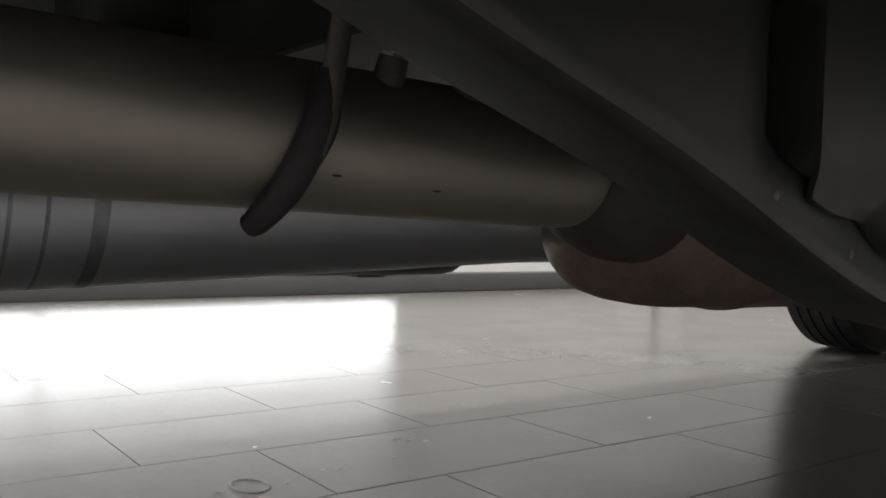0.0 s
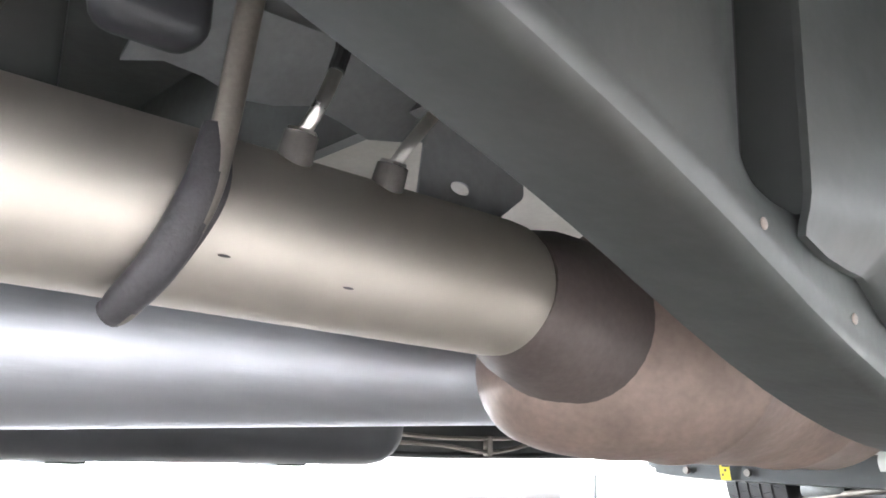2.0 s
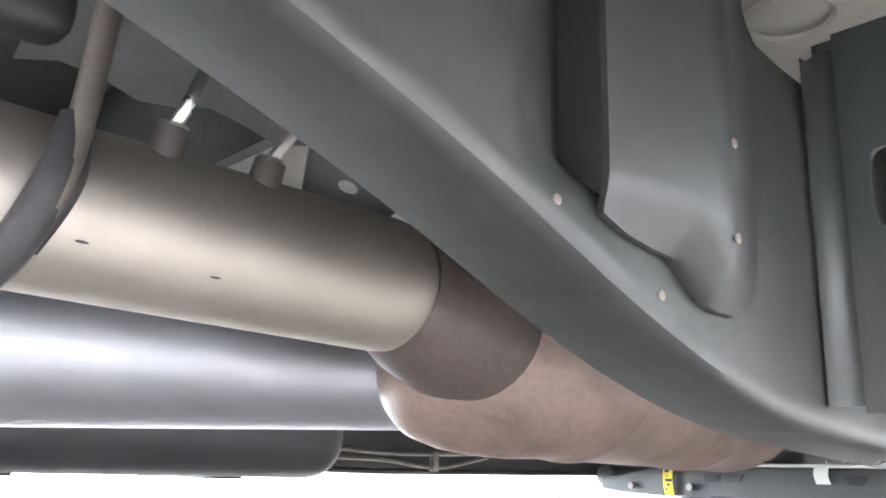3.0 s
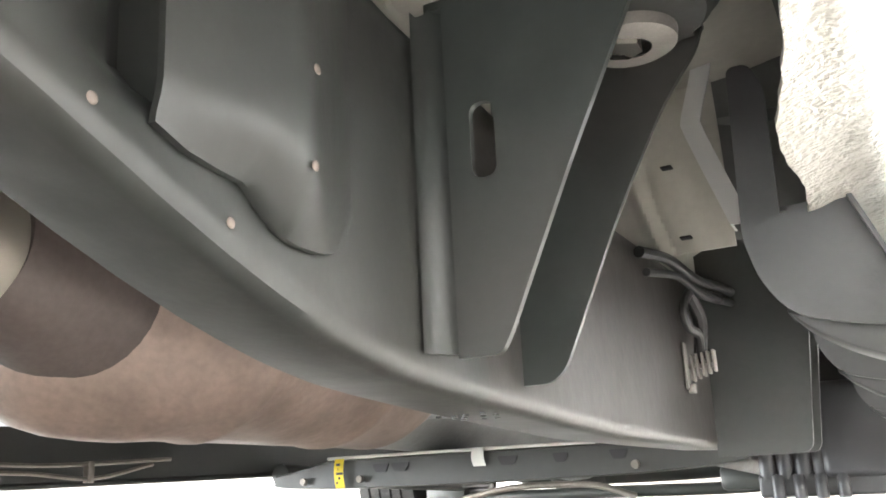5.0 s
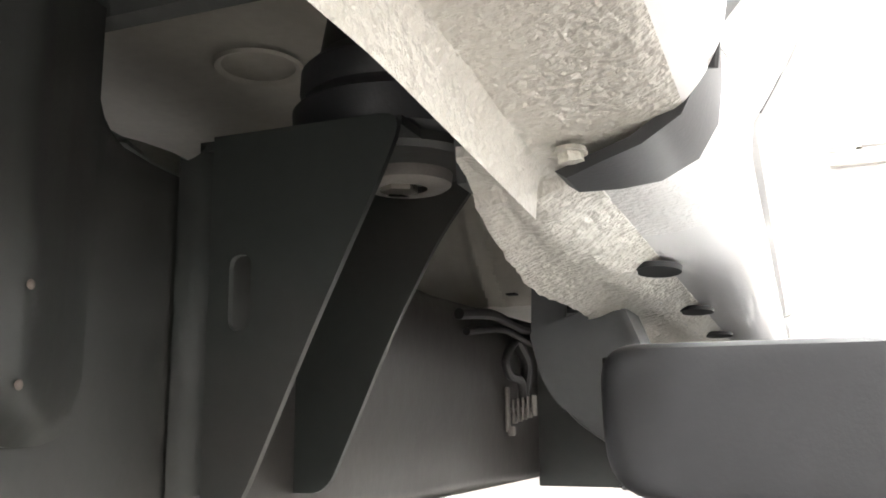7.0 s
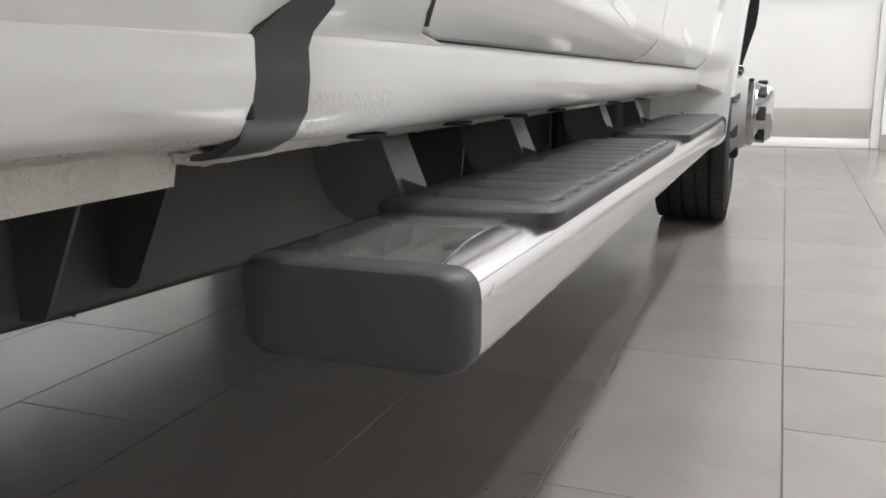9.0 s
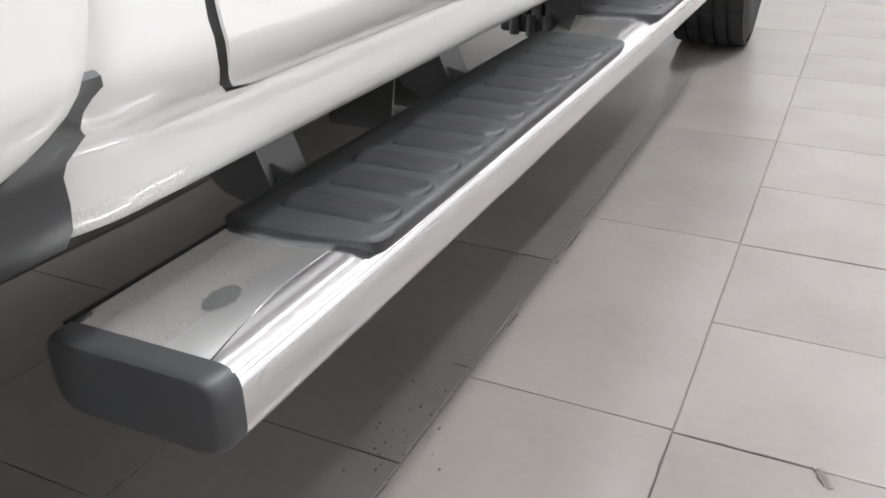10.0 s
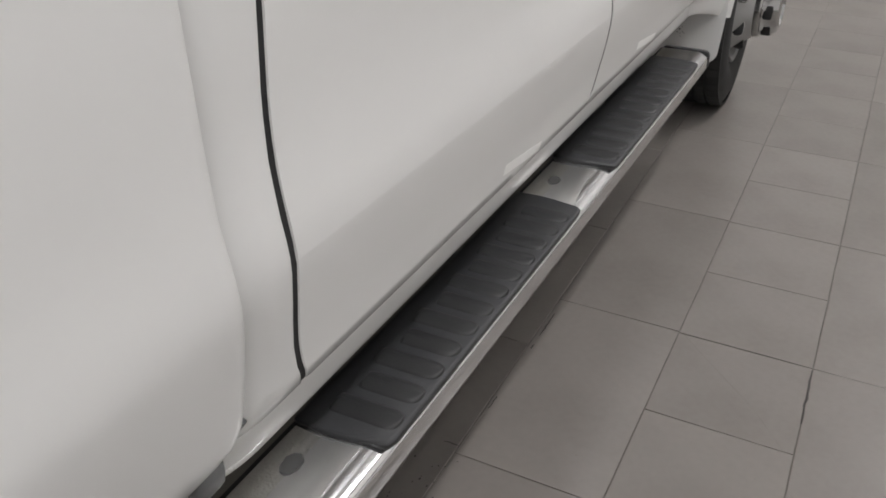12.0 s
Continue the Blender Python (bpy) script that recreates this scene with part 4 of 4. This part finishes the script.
def pan(u, v):
    y = 0.56 + 1.16 * u
    return (0.60 + 0.235 * v, y, 0.60 - 0.035 * math.exp(-((v - 0.35) / 0.22) ** 2) + 0.010 * math.sin(v * 19) * math.sin(u * 9 + 1) + 0.007 * math.sin(u * 42) * (v < 0.6))


def toe(u, v):
    crease = math.exp(-((u - 0.40 - 0.16 * v * v) / 0.05) ** 2) - 0.7 * math.exp(-((u - 0.47 - 0.16 * v * v) / 0.035) ** 2)
    return (0.60 + 0.160 * u, 0.528 + 0.026 * v - 0.010 * crease - 0.006 * math.exp(-((u - 0.16) / 0.09) ** 2), 0.704 - 0.172 * v)


toe_panel = part("toe_panel", sheet(toe, steps(0, 1, 60), steps(0, 1, 20), 0.004, (0, 1, 0)), PRIMER, truck, "pale ribbed panel under the cab")
for sx, sz in ((0.703, 0.612), (0.712, 0.5405)):
    part("drain_slot", box(sx, sx + 0.011, 0.519 + (0.008 if sz < 0.6 else 0), 0.530 + (0.008 if sz < 0.6 else 0), sz, sz + 0.0022, 0.0008), SEALBLACK, toe_panel, "thin dark drain slot")
part("sill_brace", sheet(lambda u, v: (0.748 + 0.104 * u, 0.532 + 0.030 * v + 0.022 * math.sin(math.pi * u) * (v > 0.30) + 0.008 * math.sin(math.pi * u), 0.712 - 0.170 * v), steps(0, 1, 30), steps(0, 1, 40), 0.004, (0, 1, 0)), SILLSHADE, truck, "pressed brace beside the sill, grey darkened for shade")
part("floor_pressing", sheet(pan, steps(0.02, 1, 60), steps(0, 1, 30), 0.004, (0, 0, 1)), PRIMER, truck, "pale ribbed floor pressing")
part("floor_flange", loft([[(x + 0.019 * w, y, z) for w, y in ((0, 0.496), (1, 0.496), (1, 0.4995), (0.12, 0.4995), (0.10, 0.524), (0, 0.524))] for x, z in ((0.752, 0.716), (0.746, 0.690), (0.7345, 0.655), (0.7315, 0.643), (0.735, 0.630), (0.747, 0.592), (0.765, 0.538))]), PAINT, truck, "pale folded floor flange")

SHIFT.append(placed(0, 0, 0))
# front axle and wheels
AXLE_Y, HUB_Z, WHEEL_Z = 2.86, 0.403, 0.382
axle = part("front_axle", tube([(-0.74, AXLE_Y, HUB_Z), (-0.55, AXLE_Y, 0.37), (-0.3, AXLE_Y, 0.33), (0.3, AXLE_Y, 0.33), (0.55, AXLE_Y, 0.37), (0.80, AXLE_Y, HUB_Z)], 0.045, 20), FRAME_DARK, truck, "black solid front axle")
part("differential", moved(revolve([(-0.12, 0.03), (-0.09, 0.09), (-0.03, 0.13), (0.05, 0.13), (0.1, 0.08), (0.12, 0.03)], 24), pose(-0.2, AXLE_Y, 0.36)), FRAME_DARK, axle)
part("track_bar", tube([(-0.65, 2.52, 0.232), (-0.5, 2.51, 0.26), (-0.325, 2.5, 0.288), (-0.15, 2.5, 0.292), (-0.02, 2.5, 0.283), (0.10, 2.5, 0.245)], 0.011, 12), HANGER, axle, "grey steel track bar")
part("stabiliser", join(tube([(-0.70, 2.62, 0.29), (-0.5, 2.55, 0.262), (0.0, 2.52, 0.262), (0.45, 2.55, 0.262), (0.6, 2.62, 0.29)], 0.020, 12), box(-0.66, -0.5, 2.5, 2.75, 0.24, 0.33, 0.02), box(0.36, 0.52, 2.5, 2.75, 0.25, 0.33, 0.02)), FRAME_DARK, axle)
for lx in (-0.52, 0.52):
    part("link_arm", tube([(lx, 1.5, 0.36), (lx, 2.7, 0.30)], 0.026, 12, straight=True), FRAME_DARK, axle)


def wheel_at(x, side):
    """side 1 faces +x."""
    hub = part("wheel", moved(revolve([(-0.05, 0.0), (-0.05, 0.09), (0.02, 0.10), (0.05, 0.06), (0.05, 0)], 32), pose(0, 0, 0)), FRAME_DARK, truck, "front wheel with an all-terrain tyre")
    tyre_prof = [(-0.085, 0.220), (-0.105, 0.235), (-0.119, 0.275), (-0.122, 0.315), (-0.117, 0.36), (-0.106, 0.386), (-0.09, 0.393), (-0.05, 0.3965), (0, 0.397), (0.05, 0.3965), (0.09, 0.393), (0.106, 0.386), (0.117, 0.36), (0.122, 0.315), (0.119, 0.275), (0.105, 0.235), (0.085, 0.220)]
    tyre = part("tyre", revolve(tyre_prof, 72), RUBBER, hub, "black all-terrain tyre")
    bm = bmesh.new()
    n = 62
    for row, (a0, a1, skew) in enumerate(((-0.112, -0.070, 0.2), (-0.061, -0.027, -0.3), (-0.018, 0.018, 0.3), (0.027, 0.061, -0.3), (0.070, 0.112, 0.2))):
        for i in range(n):
            t0 = 2 * math.pi * (i + 0.5 * (row % 2)) / n
            dt = 2 * math.pi / n * 0.965
            vs = []
            for r in (0.392, 0.4035):
                for a, s in ((a0, -skew), (a1, skew)):
                    edge = 0.005 if abs(a) > 0.1 else 0
                    for t in (t0, t0 + dt):
                        tt = t + s * dt * 0.5
                        vs.append(bm.verts.new((a, math.cos(tt) * (r - edge), math.sin(tt) * (r - edge))))
            b0, b1, b2, b3, c0, c1, c2, c3 = vs
            for f in ((c0, c1, c3, c2), (b0, b1, c1, c0), (b2, c2, c3, b3), (b0, c0, c2, b2), (b1, b3, c3, c1)):
                bm.faces.new(f)
    part("tread", bm, RUBBER, tyre)
    s = side
    part("brake_drum", revolve([(-s * 0.088, 0.0), (-s * 0.088, 0.15), (-s * 0.08, 0.190), (-s * 0.02, 0.193), (-s * 0.02, 0)], 40), FRAME_DARK, hub, "black brake backing plate")
    rim = part("rim", revolve([(s * a, r) for a, r in ((-0.10, 0.222), (-0.098, 0.208), (-0.06, 0.196), (0.06, 0.196), (0.09, 0.205), (0.100, 0.226), (0.110, 0.229), (0.113, 0.222), (0.106, 0.208), (0.084, 0.200), (0.070, 0.197))], 64), RIMGREY, hub, "grey steel rim barrel")
    part("disc", revolve([(s * a, r) for a, r in ((0.062, 0.1955), (0.074, 0.194), (0.083, 0.186), (0.098, 0.172), (0.150, 0.134), (0.164, 0.121), (0.168, 0.10), (0.168, 0.0))], 64), ALLOY, rim, "pale cone-shaped wheel disc")
    cap = part("hub_cap", revolve([(s * a, r) for a, r in ((0.160, 0.0), (0.160, 0.119), (0.163, 0.1225), (0.180, 0.1235), (0.184, 0.121), (0.188, 0.112), (0.228, 0.105), (0.242, 0.096), (0.248, 0.080), (0.248, 0.066), (0.236, 0.060), (0.234, 0.0))], 64), CHROME, rim, "polished hub cap with dark slots")
    for i in range(8):
        a = 2 * math.pi * i / 8
        slot = rounded([(-0.025, -0.016), (0.025, -0.016), (0.025, 0.016), (-0.025, 0.016)], 0.008, 4)
        part("vent_slot", moved(prism(slot, "z", -0.004, 0.004, 0.002), pose(0, 0, 0, math.degrees(a), 0, 0) @ pose(s * 0.209, 0, 0.1072, 0, s * 10, 90)), SEALBLACK, cap, "dark vent slot")
        hole = rounded([(-0.027, -0.018), (0.027, -0.018), (0.027, 0.018), (-0.027, 0.018)], 0.0175, 6)
        spin = pose(0, 0, 0, math.degrees(a) + 22.5, 0, 0) @ pose(s * 0.122, 0, 0.1545, 0, s * 36, 90)
        part("hand_hole", moved(prism(hole, "z", -0.006, 0.0015, 0.001), spin), SEALBLACK, rim, "dark oval hand hole")
        part("hole_lip", moved(tube([(x * 1.04, y * 1.06, 0.0012) for x, y in hole + hole[:1]], 0.0016, 6), spin), CHROME, rim)
    hub.matrix_world = pose(x, AXLE_Y, WHEEL_Z) @ Matrix.Diagonal((1, 0.946, 0.946, 1))
    return hub


wheel_at(0.955, 1)
wheel_at(2 * CX - 0.885, -1)
part("wheel_house", join(sheet(lambda a, v: (0.62 + v * lerp([(0.1, 0.41), (1.5, 0.46), (2.1, 0.515), (2.6, 0.505), (3.0, 0.45)], a), 2.86 - 0.498 * math.cos(a), 0.44 + 0.51 * math.sin(a)), steps(0.1, 3.0, 24), steps(0, 1, 4), 0.006, (0, 0, 1)), box(0.60, 0.625, 2.3, 3.4, 0.45, 1.0)), PLASTIC, truck, "black plastic wheel-house liner")
speckle = random.Random(31)
splash = part("splash_panel", prism(rounded([(0.80, 0.258), (0.895, 0.262), (0.915, 0.30), (0.925, 0.298), (1.035, 0.298), (1.072, 0.325), (1.080, 0.44), (1.082, 0.50), (1.078, 0.55), (1.05, 0.60), (0.80, 0.62)], 0.02), "y", 2.352, 2.358), PAINT, truck, "white panel behind the front wheel")
for i in range(15):
    px, pz, pr = (0.948 if i < 8 else 0.888) + 0.011 * speckle.gauss(0, 1), (0.398 if i < 8 else 0.305) + 0.010 * speckle.gauss(0, 1), speckle.uniform(0.0012, 0.0030)
    part("mud_speck", moved(revolve([(0, 0.0), (0, pr), (0.0008, pr * 0.6), (0.001, 0)], 7), pose(px, 2.3515, pz, 0, 0, -90)), SEALBLACK, splash)
SHIFT.append(placed(0.002, 0.001, 0.0045))
# black plastic shield ahead of the second mount
part("plastic_shield", join(box(0.715, 0.866, 1.69, 2.2, 0.285, 0.485, 0.02, 4), box(0.585, 0.73, 1.72, 2.2, 0.285, 0.42, 0.03, 4), box(0.585, 0.862, 1.70, 2.15, 0.252, 0.30, 0.008, 3), *[tube([(0.605 + 0.036 * i, 1.725, 0.405 + 0.02 * i), (0.605 + 0.036 * i, 1.718, 0.37), (0.605 + 0.036 * i, 1.715, 0.288)], 0.0175, 14) for i in range(4)], *[tube([(0.625 + 0.042 * i, 1.703, 0.295), (0.625 + 0.042 * i, 1.697, 0.275), (0.625 + 0.042 * i, 1.697, 0.249)], 0.0125, 12) for i in range(4)]), PLASTIC, truck, "black moulded plastic splash shield")

SHIFT.append(placed(0.008, 0.012, 0.0115, YAW, RAKE))
# ---- running board ----
RB_LEN = 2.14
BOARD = [(0.902, 0.395), (0.902, 0.4325), (0.9035, 0.4348), (0.907, 0.4355), (0.94, 0.4362), (0.98, 0.4366), (1.0080, 0.4366), (1.0130, 0.4362), (1.0230, 0.4348), (1.0315, 0.432), (1.0380, 0.4275), (1.0415, 0.4205), (1.0430, 0.411), (1.0432, 0.393), (1.0422, 0.386), (1.0385, 0.3815), (1.0270, 0.3802), (0.93, 0.3802), (0.912, 0.384)]
board = part("running_board", loft([[(x, y, z) for x, z in BOARD] for y in (0.024, 0.6, 1.2, RB_LEN)]), STAINLESS, truck, "stainless running board with black step pads")


def cap(y0, y1):
    ring = rounded([(0.900, 0.4390), (1.0448, 0.4385), (1.0448, 0.3788), (0.902, 0.3800)], [0.016, 0.018, 0.018, 0.022], 7)

    def scaled(k, y):
        return [(0.975 + (x - 0.975) * k, y, 0.409 + (z - 0.409) * (k if k > 0.9 else k - 0.06)) for x, z in ring]
    d = 1 if y1 > y0 else -1
    secs = [scaled(1.0, y1), scaled(1.0, y0 + 0.010 * d), scaled(0.985, y0 + 0.0055 * d), scaled(0.955, y0 + 0.0022 * d), scaled(0.91, y0 + 0.0005 * d), scaled(0.87, y0)]
    return loft(secs)


part("end_cap", cap(0.008, 0.030), PLASTIC, board, "black plastic end cap")
part("end_cap", cap(RB_LEN + 0.018, RB_LEN - 0.004), PLASTIC, board, "black plastic end cap")
for fy in ((0.03, 0.205), (0.985, 1.19)):
    film = [(0.9075, fy[0]), *[(1.021 - 0.010 * math.sin(math.pi * u) - 0.014 * u * u, fy[0] + (fy[1] - fy[0]) * u) for u in steps(0, 1, 14)], (0.9075, fy[1])]
    part("top_film", sheet(lambda u, v: (0.9075 + (film[1 + round(u * 14)][0] - 0.9075) * v, fy[0] + (fy[1] - fy[0]) * u, lerp([(0, 0.4354), (0.94, 0.4362), (0.98, 0.4366), (1.012, 0.4366), (1.022, 0.4362), (1.032, 0.4348)], 0.9075 + (film[1 + round(u * 14)][0] - 0.9075) * v) + 0.0006), steps(0, 1, 14), steps(0, 1, 10), 0.0004, (0, 0, -1)), FILM, board, "scuffed protective film on the steel")
# added black strip: the dark rocker gap as mirrored in the steel
part("inner_edge_reflection", box(0.8985, 0.9075, 0.031, RB_LEN - 0.01, 0.424, 0.4352, 0.001), SEALBLACK, board, "black strip for the gap mirrored at the inner edge")


def pad_outline(y0, y1):
    return rounded([(0.899, y0 - 0.006), (0.960, y0 - 0.012), (1.0385, y0 + 0.004), (1.0435, y0 + 0.02), (1.0435, y1 - 0.02), (1.0385, y1 - 0.004), (0.960, y1 + 0.010), (0.899, y1 + 0.006)], [0.006, 0.05, 0.010, 0.01, 0.01, 0.010, 0.05, 0.006], 4)


def step_pad(y0, y1, bars):
    o = pad_outline(y0, y1)
    cx, cy = 0.972, (y0 + y1) / 2

    def ring(k, z):
        return [(cx + (x - cx) * (1 - k / 0.074), cy + (y - cy) * (1 - k / ((y1 - y0) / 2)), z) for x, y in o]
    pad = part("step_pad", loft([ring(0.003, 0.4300), ring(0, 0.4385), ring(0, 0.4415), ring(0.002, 0.4445), ring(0.006, 0.4462)]), STEPPAD, board, "black ribbed rubber step pad")
    pitch = (y1 - y0 - 0.055) / bars
    for i in range(bars):
        yc = y0 + 0.018 + pitch * (i + 0.5)
        a, b, w = (0.932, 0.943)[i % 2], 1.0365, pitch * 0.37
        out = rounded([(a, yc - w), (b, yc - w), (b, yc + w), (a, yc + w)], [w * 0.4, w * 0.95, w * 0.95, w * 0.4], 6)

        def level(kx, ky, z, lean=0.0):
            return [(0.986 + (x - 0.986) * kx, yc + lean + (y - yc) * ky, z) for x, y in out]
        secs = [level(1, 1, 0.4448), level(0.99, 0.9, 0.4478), level(0.98, 0.74, 0.4497, w * 0.06), level(0.965, 0.5, 0.4508, w * 0.14), level(0.95, 0.22, 0.4512, w * 0.2)]
        part("tread_bar", loft(secs), RIBSHADE, pad)
    return pad


step_pad(0.208, 0.974, 12)
step_pad(1.188, 2.0, 12)
part("film_crease", join(tube([(1.0388, 0.035, 0.4264), (1.0389, 0.20, 0.4262), (1.0388, 0.42, 0.4264)], 0.00025, 6), tube([(1.0426, 0.04, 0.411), (1.0420, 0.052, 0.4175), (1.0413, 0.064, 0.4212)], 0.00022, 6)), SCUFF, board, "thin dark wrinkle in the protective film")


def board_bracket(y):
    outline = rounded([(0.788, 0.478), (0.858, 0.500), (0.874, 0.4525), (0.907, 0.443), (0.93, 0.43), (0.95, 0.42), (0.95, 0.398), (0.900, 0.400), (0.88, 0.402), (0.850, 0.4065), (0.815, 0.416), (0.797, 0.440)], [0.006, 0.004, 0.006, 0.01, 0.01, 0.01, 0.003, 0.01, 0.02, 0.02, 0.02, 0.02], 4)
    br = part("board_bracket", prism(outline, "y", y, y + 0.005), BRACKET, board, "grey painted steel step bracket")
    part("flange", loft([[(x, yy, z) for x, z in ((0.856, 0.505), (0.884, 0.434), (0.881, 0.433), (0.853, 0.504))] for yy in (y - 0.010, y + 0.05)]), BRACKET, br)
    part("lower_flange", prism(rounded([(0.808, 0.424), (0.835, 0.413), (0.87, 0.4065), (0.96, 0.404), (0.96, 0.3725), (0.905, 0.3745), (0.875, 0.381), (0.845, 0.393), (0.82, 0.410)], [0.004, 0.02, 0.02, 0, 0, 0.02, 0.02, 0.02, 0.01], 4), "y", y + 0.010, y + 0.05, 0.003), BRACKET, br)
    part("upright", join(prism(rounded([(0.788, 0.475), (0.815, 0.485), (0.817, 0.585), (0.808, 0.605), (0.793, 0.605)], 0.006), "y", y + 0.006, y + 0.010), box(0.79, 0.86, y + 0.01, y + 0.05, 0.4915, 0.4945)), BRACKET, br)
    return br


for y in (0.302, 0.695, 1.28, 1.70):
    board_bracket(y)
SHIFT.append(placed(0, 0, 0))

# ---- floor tiles ----
PX, PY, GAP = 0.305, 0.61, 0.0022
LAID = pose(1.2425, 1.02, 0, 0, 0, -0.72) @ pose(-1.2425, -1.02, 0)  # the tiles lie slightly askew to the truck


def tile_mesh(name, w, h):
    bm = bmesh.new()
    lo = [(-w / 2, -h / 2), (w / 2, -h / 2), (w / 2, h / 2), (-w / 2, h / 2)]
    a = [bm.verts.new((x, y, -0.004)) for x, y in lo]
    b = [bm.verts.new((x, y, -0.0007)) for x, y in lo]
    c = [bm.verts.new((x * (1 - 0.0014 / w), y * (1 - 0.0014 / h), 0)) for x, y in lo]
    for p, q in ((a, b), (b, c)):
        for i in range(4):
            bm.faces.new((p[i], p[(i + 1) % 4], q[(i + 1) % 4], q[i]))
    bm.faces.new(c)
    me = as_mesh(name, bm, False)
    me.materials.append(TILE)
    return me


long_tile, square_tile = tile_mesh("tile", PX - GAP, PY - GAP), tile_mesh("tile_square", PX - GAP, PX - GAP)
rest = bmesh.new()
tiles_made = 0
for c in range(-25, 12):
    left = 1.2425 + PX * c
    if left < LEFT_X - 0.02 or left > RIGHT_X:
        continue
    square = c == 0
    pitch = PX if square else PY
    phase = 0.665 if c >= 0 else 0.225 + 0.211 * (c + 6)
    phase -= math.floor(phase / pitch) * pitch
    k = math.floor((BACK_Y - phase) / pitch)
    while phase + k * pitch < FAR_Y:
        y = phase + k * pitch
        near = -0.75 < left < 2.2 and -0.3 < y < 5.2 and tiles_made < 299
        w, h = PX - GAP, pitch - GAP
        if near:
            t = new("tile", square_tile if square else long_tile)
            t.parent = floor
            t.matrix_world = LAID @ pose(left + PX / 2, y + pitch / 2, 0)
            tiles_made += 1
        else:
            x0, x1, y0, y1 = left + GAP / 2, left + GAP / 2 + w, y + GAP / 2, y + GAP / 2 + h
            vs = [rest.verts.new(p) for p in ((x0, y0, 0), (x1, y0, 0), (x1, y1, 0), (x0, y1, 0))]
            ws = [rest.verts.new((v.co.x, v.co.y, -0.004)) for v in vs]
            rest.faces.new(vs)
            for i in range(4):
                rest.faces.new((ws[i], ws[(i + 1) % 4], vs[(i + 1) % 4], vs[i]))
        k += 1
tagged(part("tiles", moved(rest, LAID), TILE, floor, "", False), kind="stuff")


# cracks, chips and scuffs on the tiles
mark = random.Random(17)


def streak(points, width, z=0.0009):
    """A thin flat ragged strip on the floor."""
    bm, rows = bmesh.new(), []
    pts = [Vector((*p, 0)) for p in points]
    path = [a.lerp(b, i / 9) for a, b in zip(pts, pts[1:]) for i in range(9)] + [pts[-1]]
    d = (pts[-1] - pts[0]).normalized()
    side = Vector((-d.y, d.x, 0))
    for i, p in enumerate(path):
        t = i / (len(path) - 1)
        w = width * (0.25 + 0.75 * math.sin(math.pi * min(max(t, 0.04), 0.96)) ** 0.4) * mark.uniform(0.55, 1.0) / 2
        p = p + side * mark.uniform(-0.3, 0.3) * width
        rows.append([bm.verts.new(p + side * w + Vector((0, 0, z))), bm.verts.new(p - side * w + Vector((0, 0, z)))])
    for a, b in zip(rows, rows[1:]):
        bm.faces.new((a[0], a[1], b[1], b[0]))
    return bm


for a, b, w, m in (((1.25, 1.276), (1.45, 1.074), 0.0012, GROUT), ((1.45, 1.074), (1.52, 0.98), 0.0008, GROUT),
                   ((0.9490, 1.11), (0.9485, 1.215), 0.0045, SCUFF), ((0.9485, 1.055), (0.9485, 1.073), 0.005, SCUFF), ((0.945, 0.82), (0.9455, 0.865), 0.003, SCUFF),
                   ((0.9385, 0.40), (0.945, 0.80), 0.0016, GROUT), ((0.905, 0.690), (0.937, 0.690), 0.0035, SCUFF), ((1.2425, 0.45), (1.2425, 0.66), 0.0036, SCUFF),
                   ((1.25, 0.665), (1.42, 0.666), 0.0030, SCUFF), ((1.418, 0.668), (1.436, 0.635), 0.004, SCUFF), ((1.5475, 1.07), (1.5475, 1.268), 0.007, SCUFF),
                   ((1.25, 1.275), (1.54, 1.275), 0.0022, SCUFF)):
    part("crack", moved(streak([a, b], w), LAID), m, floor, "dark crack in a tile joint", False)
part("tile_chip", moved(prism([(1.424, 0.668), (1.430, 0.670), (1.446, 0.636), (1.440, 0.633)], "z", 0.0004, 0.0012), LAID), GROUT, floor, "dark chip in a tile", False)


def fleck(x, y, r, z=0.0012):
    bm = bmesh.new()
    top = [bm.verts.new((x + r * k * math.cos(a), y + r * k * math.sin(a) * 1.5, z)) for a, k in ((2 * math.pi * i / 7, mark.uniform(0.35, 1.0)) for i in range(7))]
    bm.faces.new(top)
    return bm


part("scuff_specks", join(*[fleck(mark.gauss(0.905, 0.035), mark.gauss(0.52, 0.07), mark.uniform(0.0008, 0.0032)) for i in range(46)]), SCUFF, floor, "dark rubber scuff specks", False)
part("dust_specks", join(*[fleck(mark.uniform(0.75, 1.9), mark.uniform(-0.2, 2.4), mark.uniform(0.0005, 0.0014)) for i in range(70)]), GROUT, floor, "fine floor dust", False)
ring = moved(revolve([(-0.001, 0.030), (0.0004, 0.032), (0.0014, 0.035), (0.0004, 0.039), (-0.001, 0.041)], 40), pose(-0.40, 0.145, 0.0004, 0, -90, 0) @ Matrix.Diagonal((1, 0.8, 1.1, 1)))
part("dried_puddle", join(ring, *[fleck(x, y, r, 0.0015) for x, y, r in ((-0.392, 0.09, 0.006), (-0.389, 0.206, 0.006), (-0.418, 0.289, 0.006), (-0.409, 0.317, 0.007), (-0.426, 0.444, 0.005), (-0.406, 1.135, 0.006), (-0.533, 0.522, 0.010), (-0.515, 0.535, 0.008), (-0.49, 0.56, 0.007), (-0.615, 0.255, 0.005))]), TAGWHITE, floor, "pale dried water marks", False)
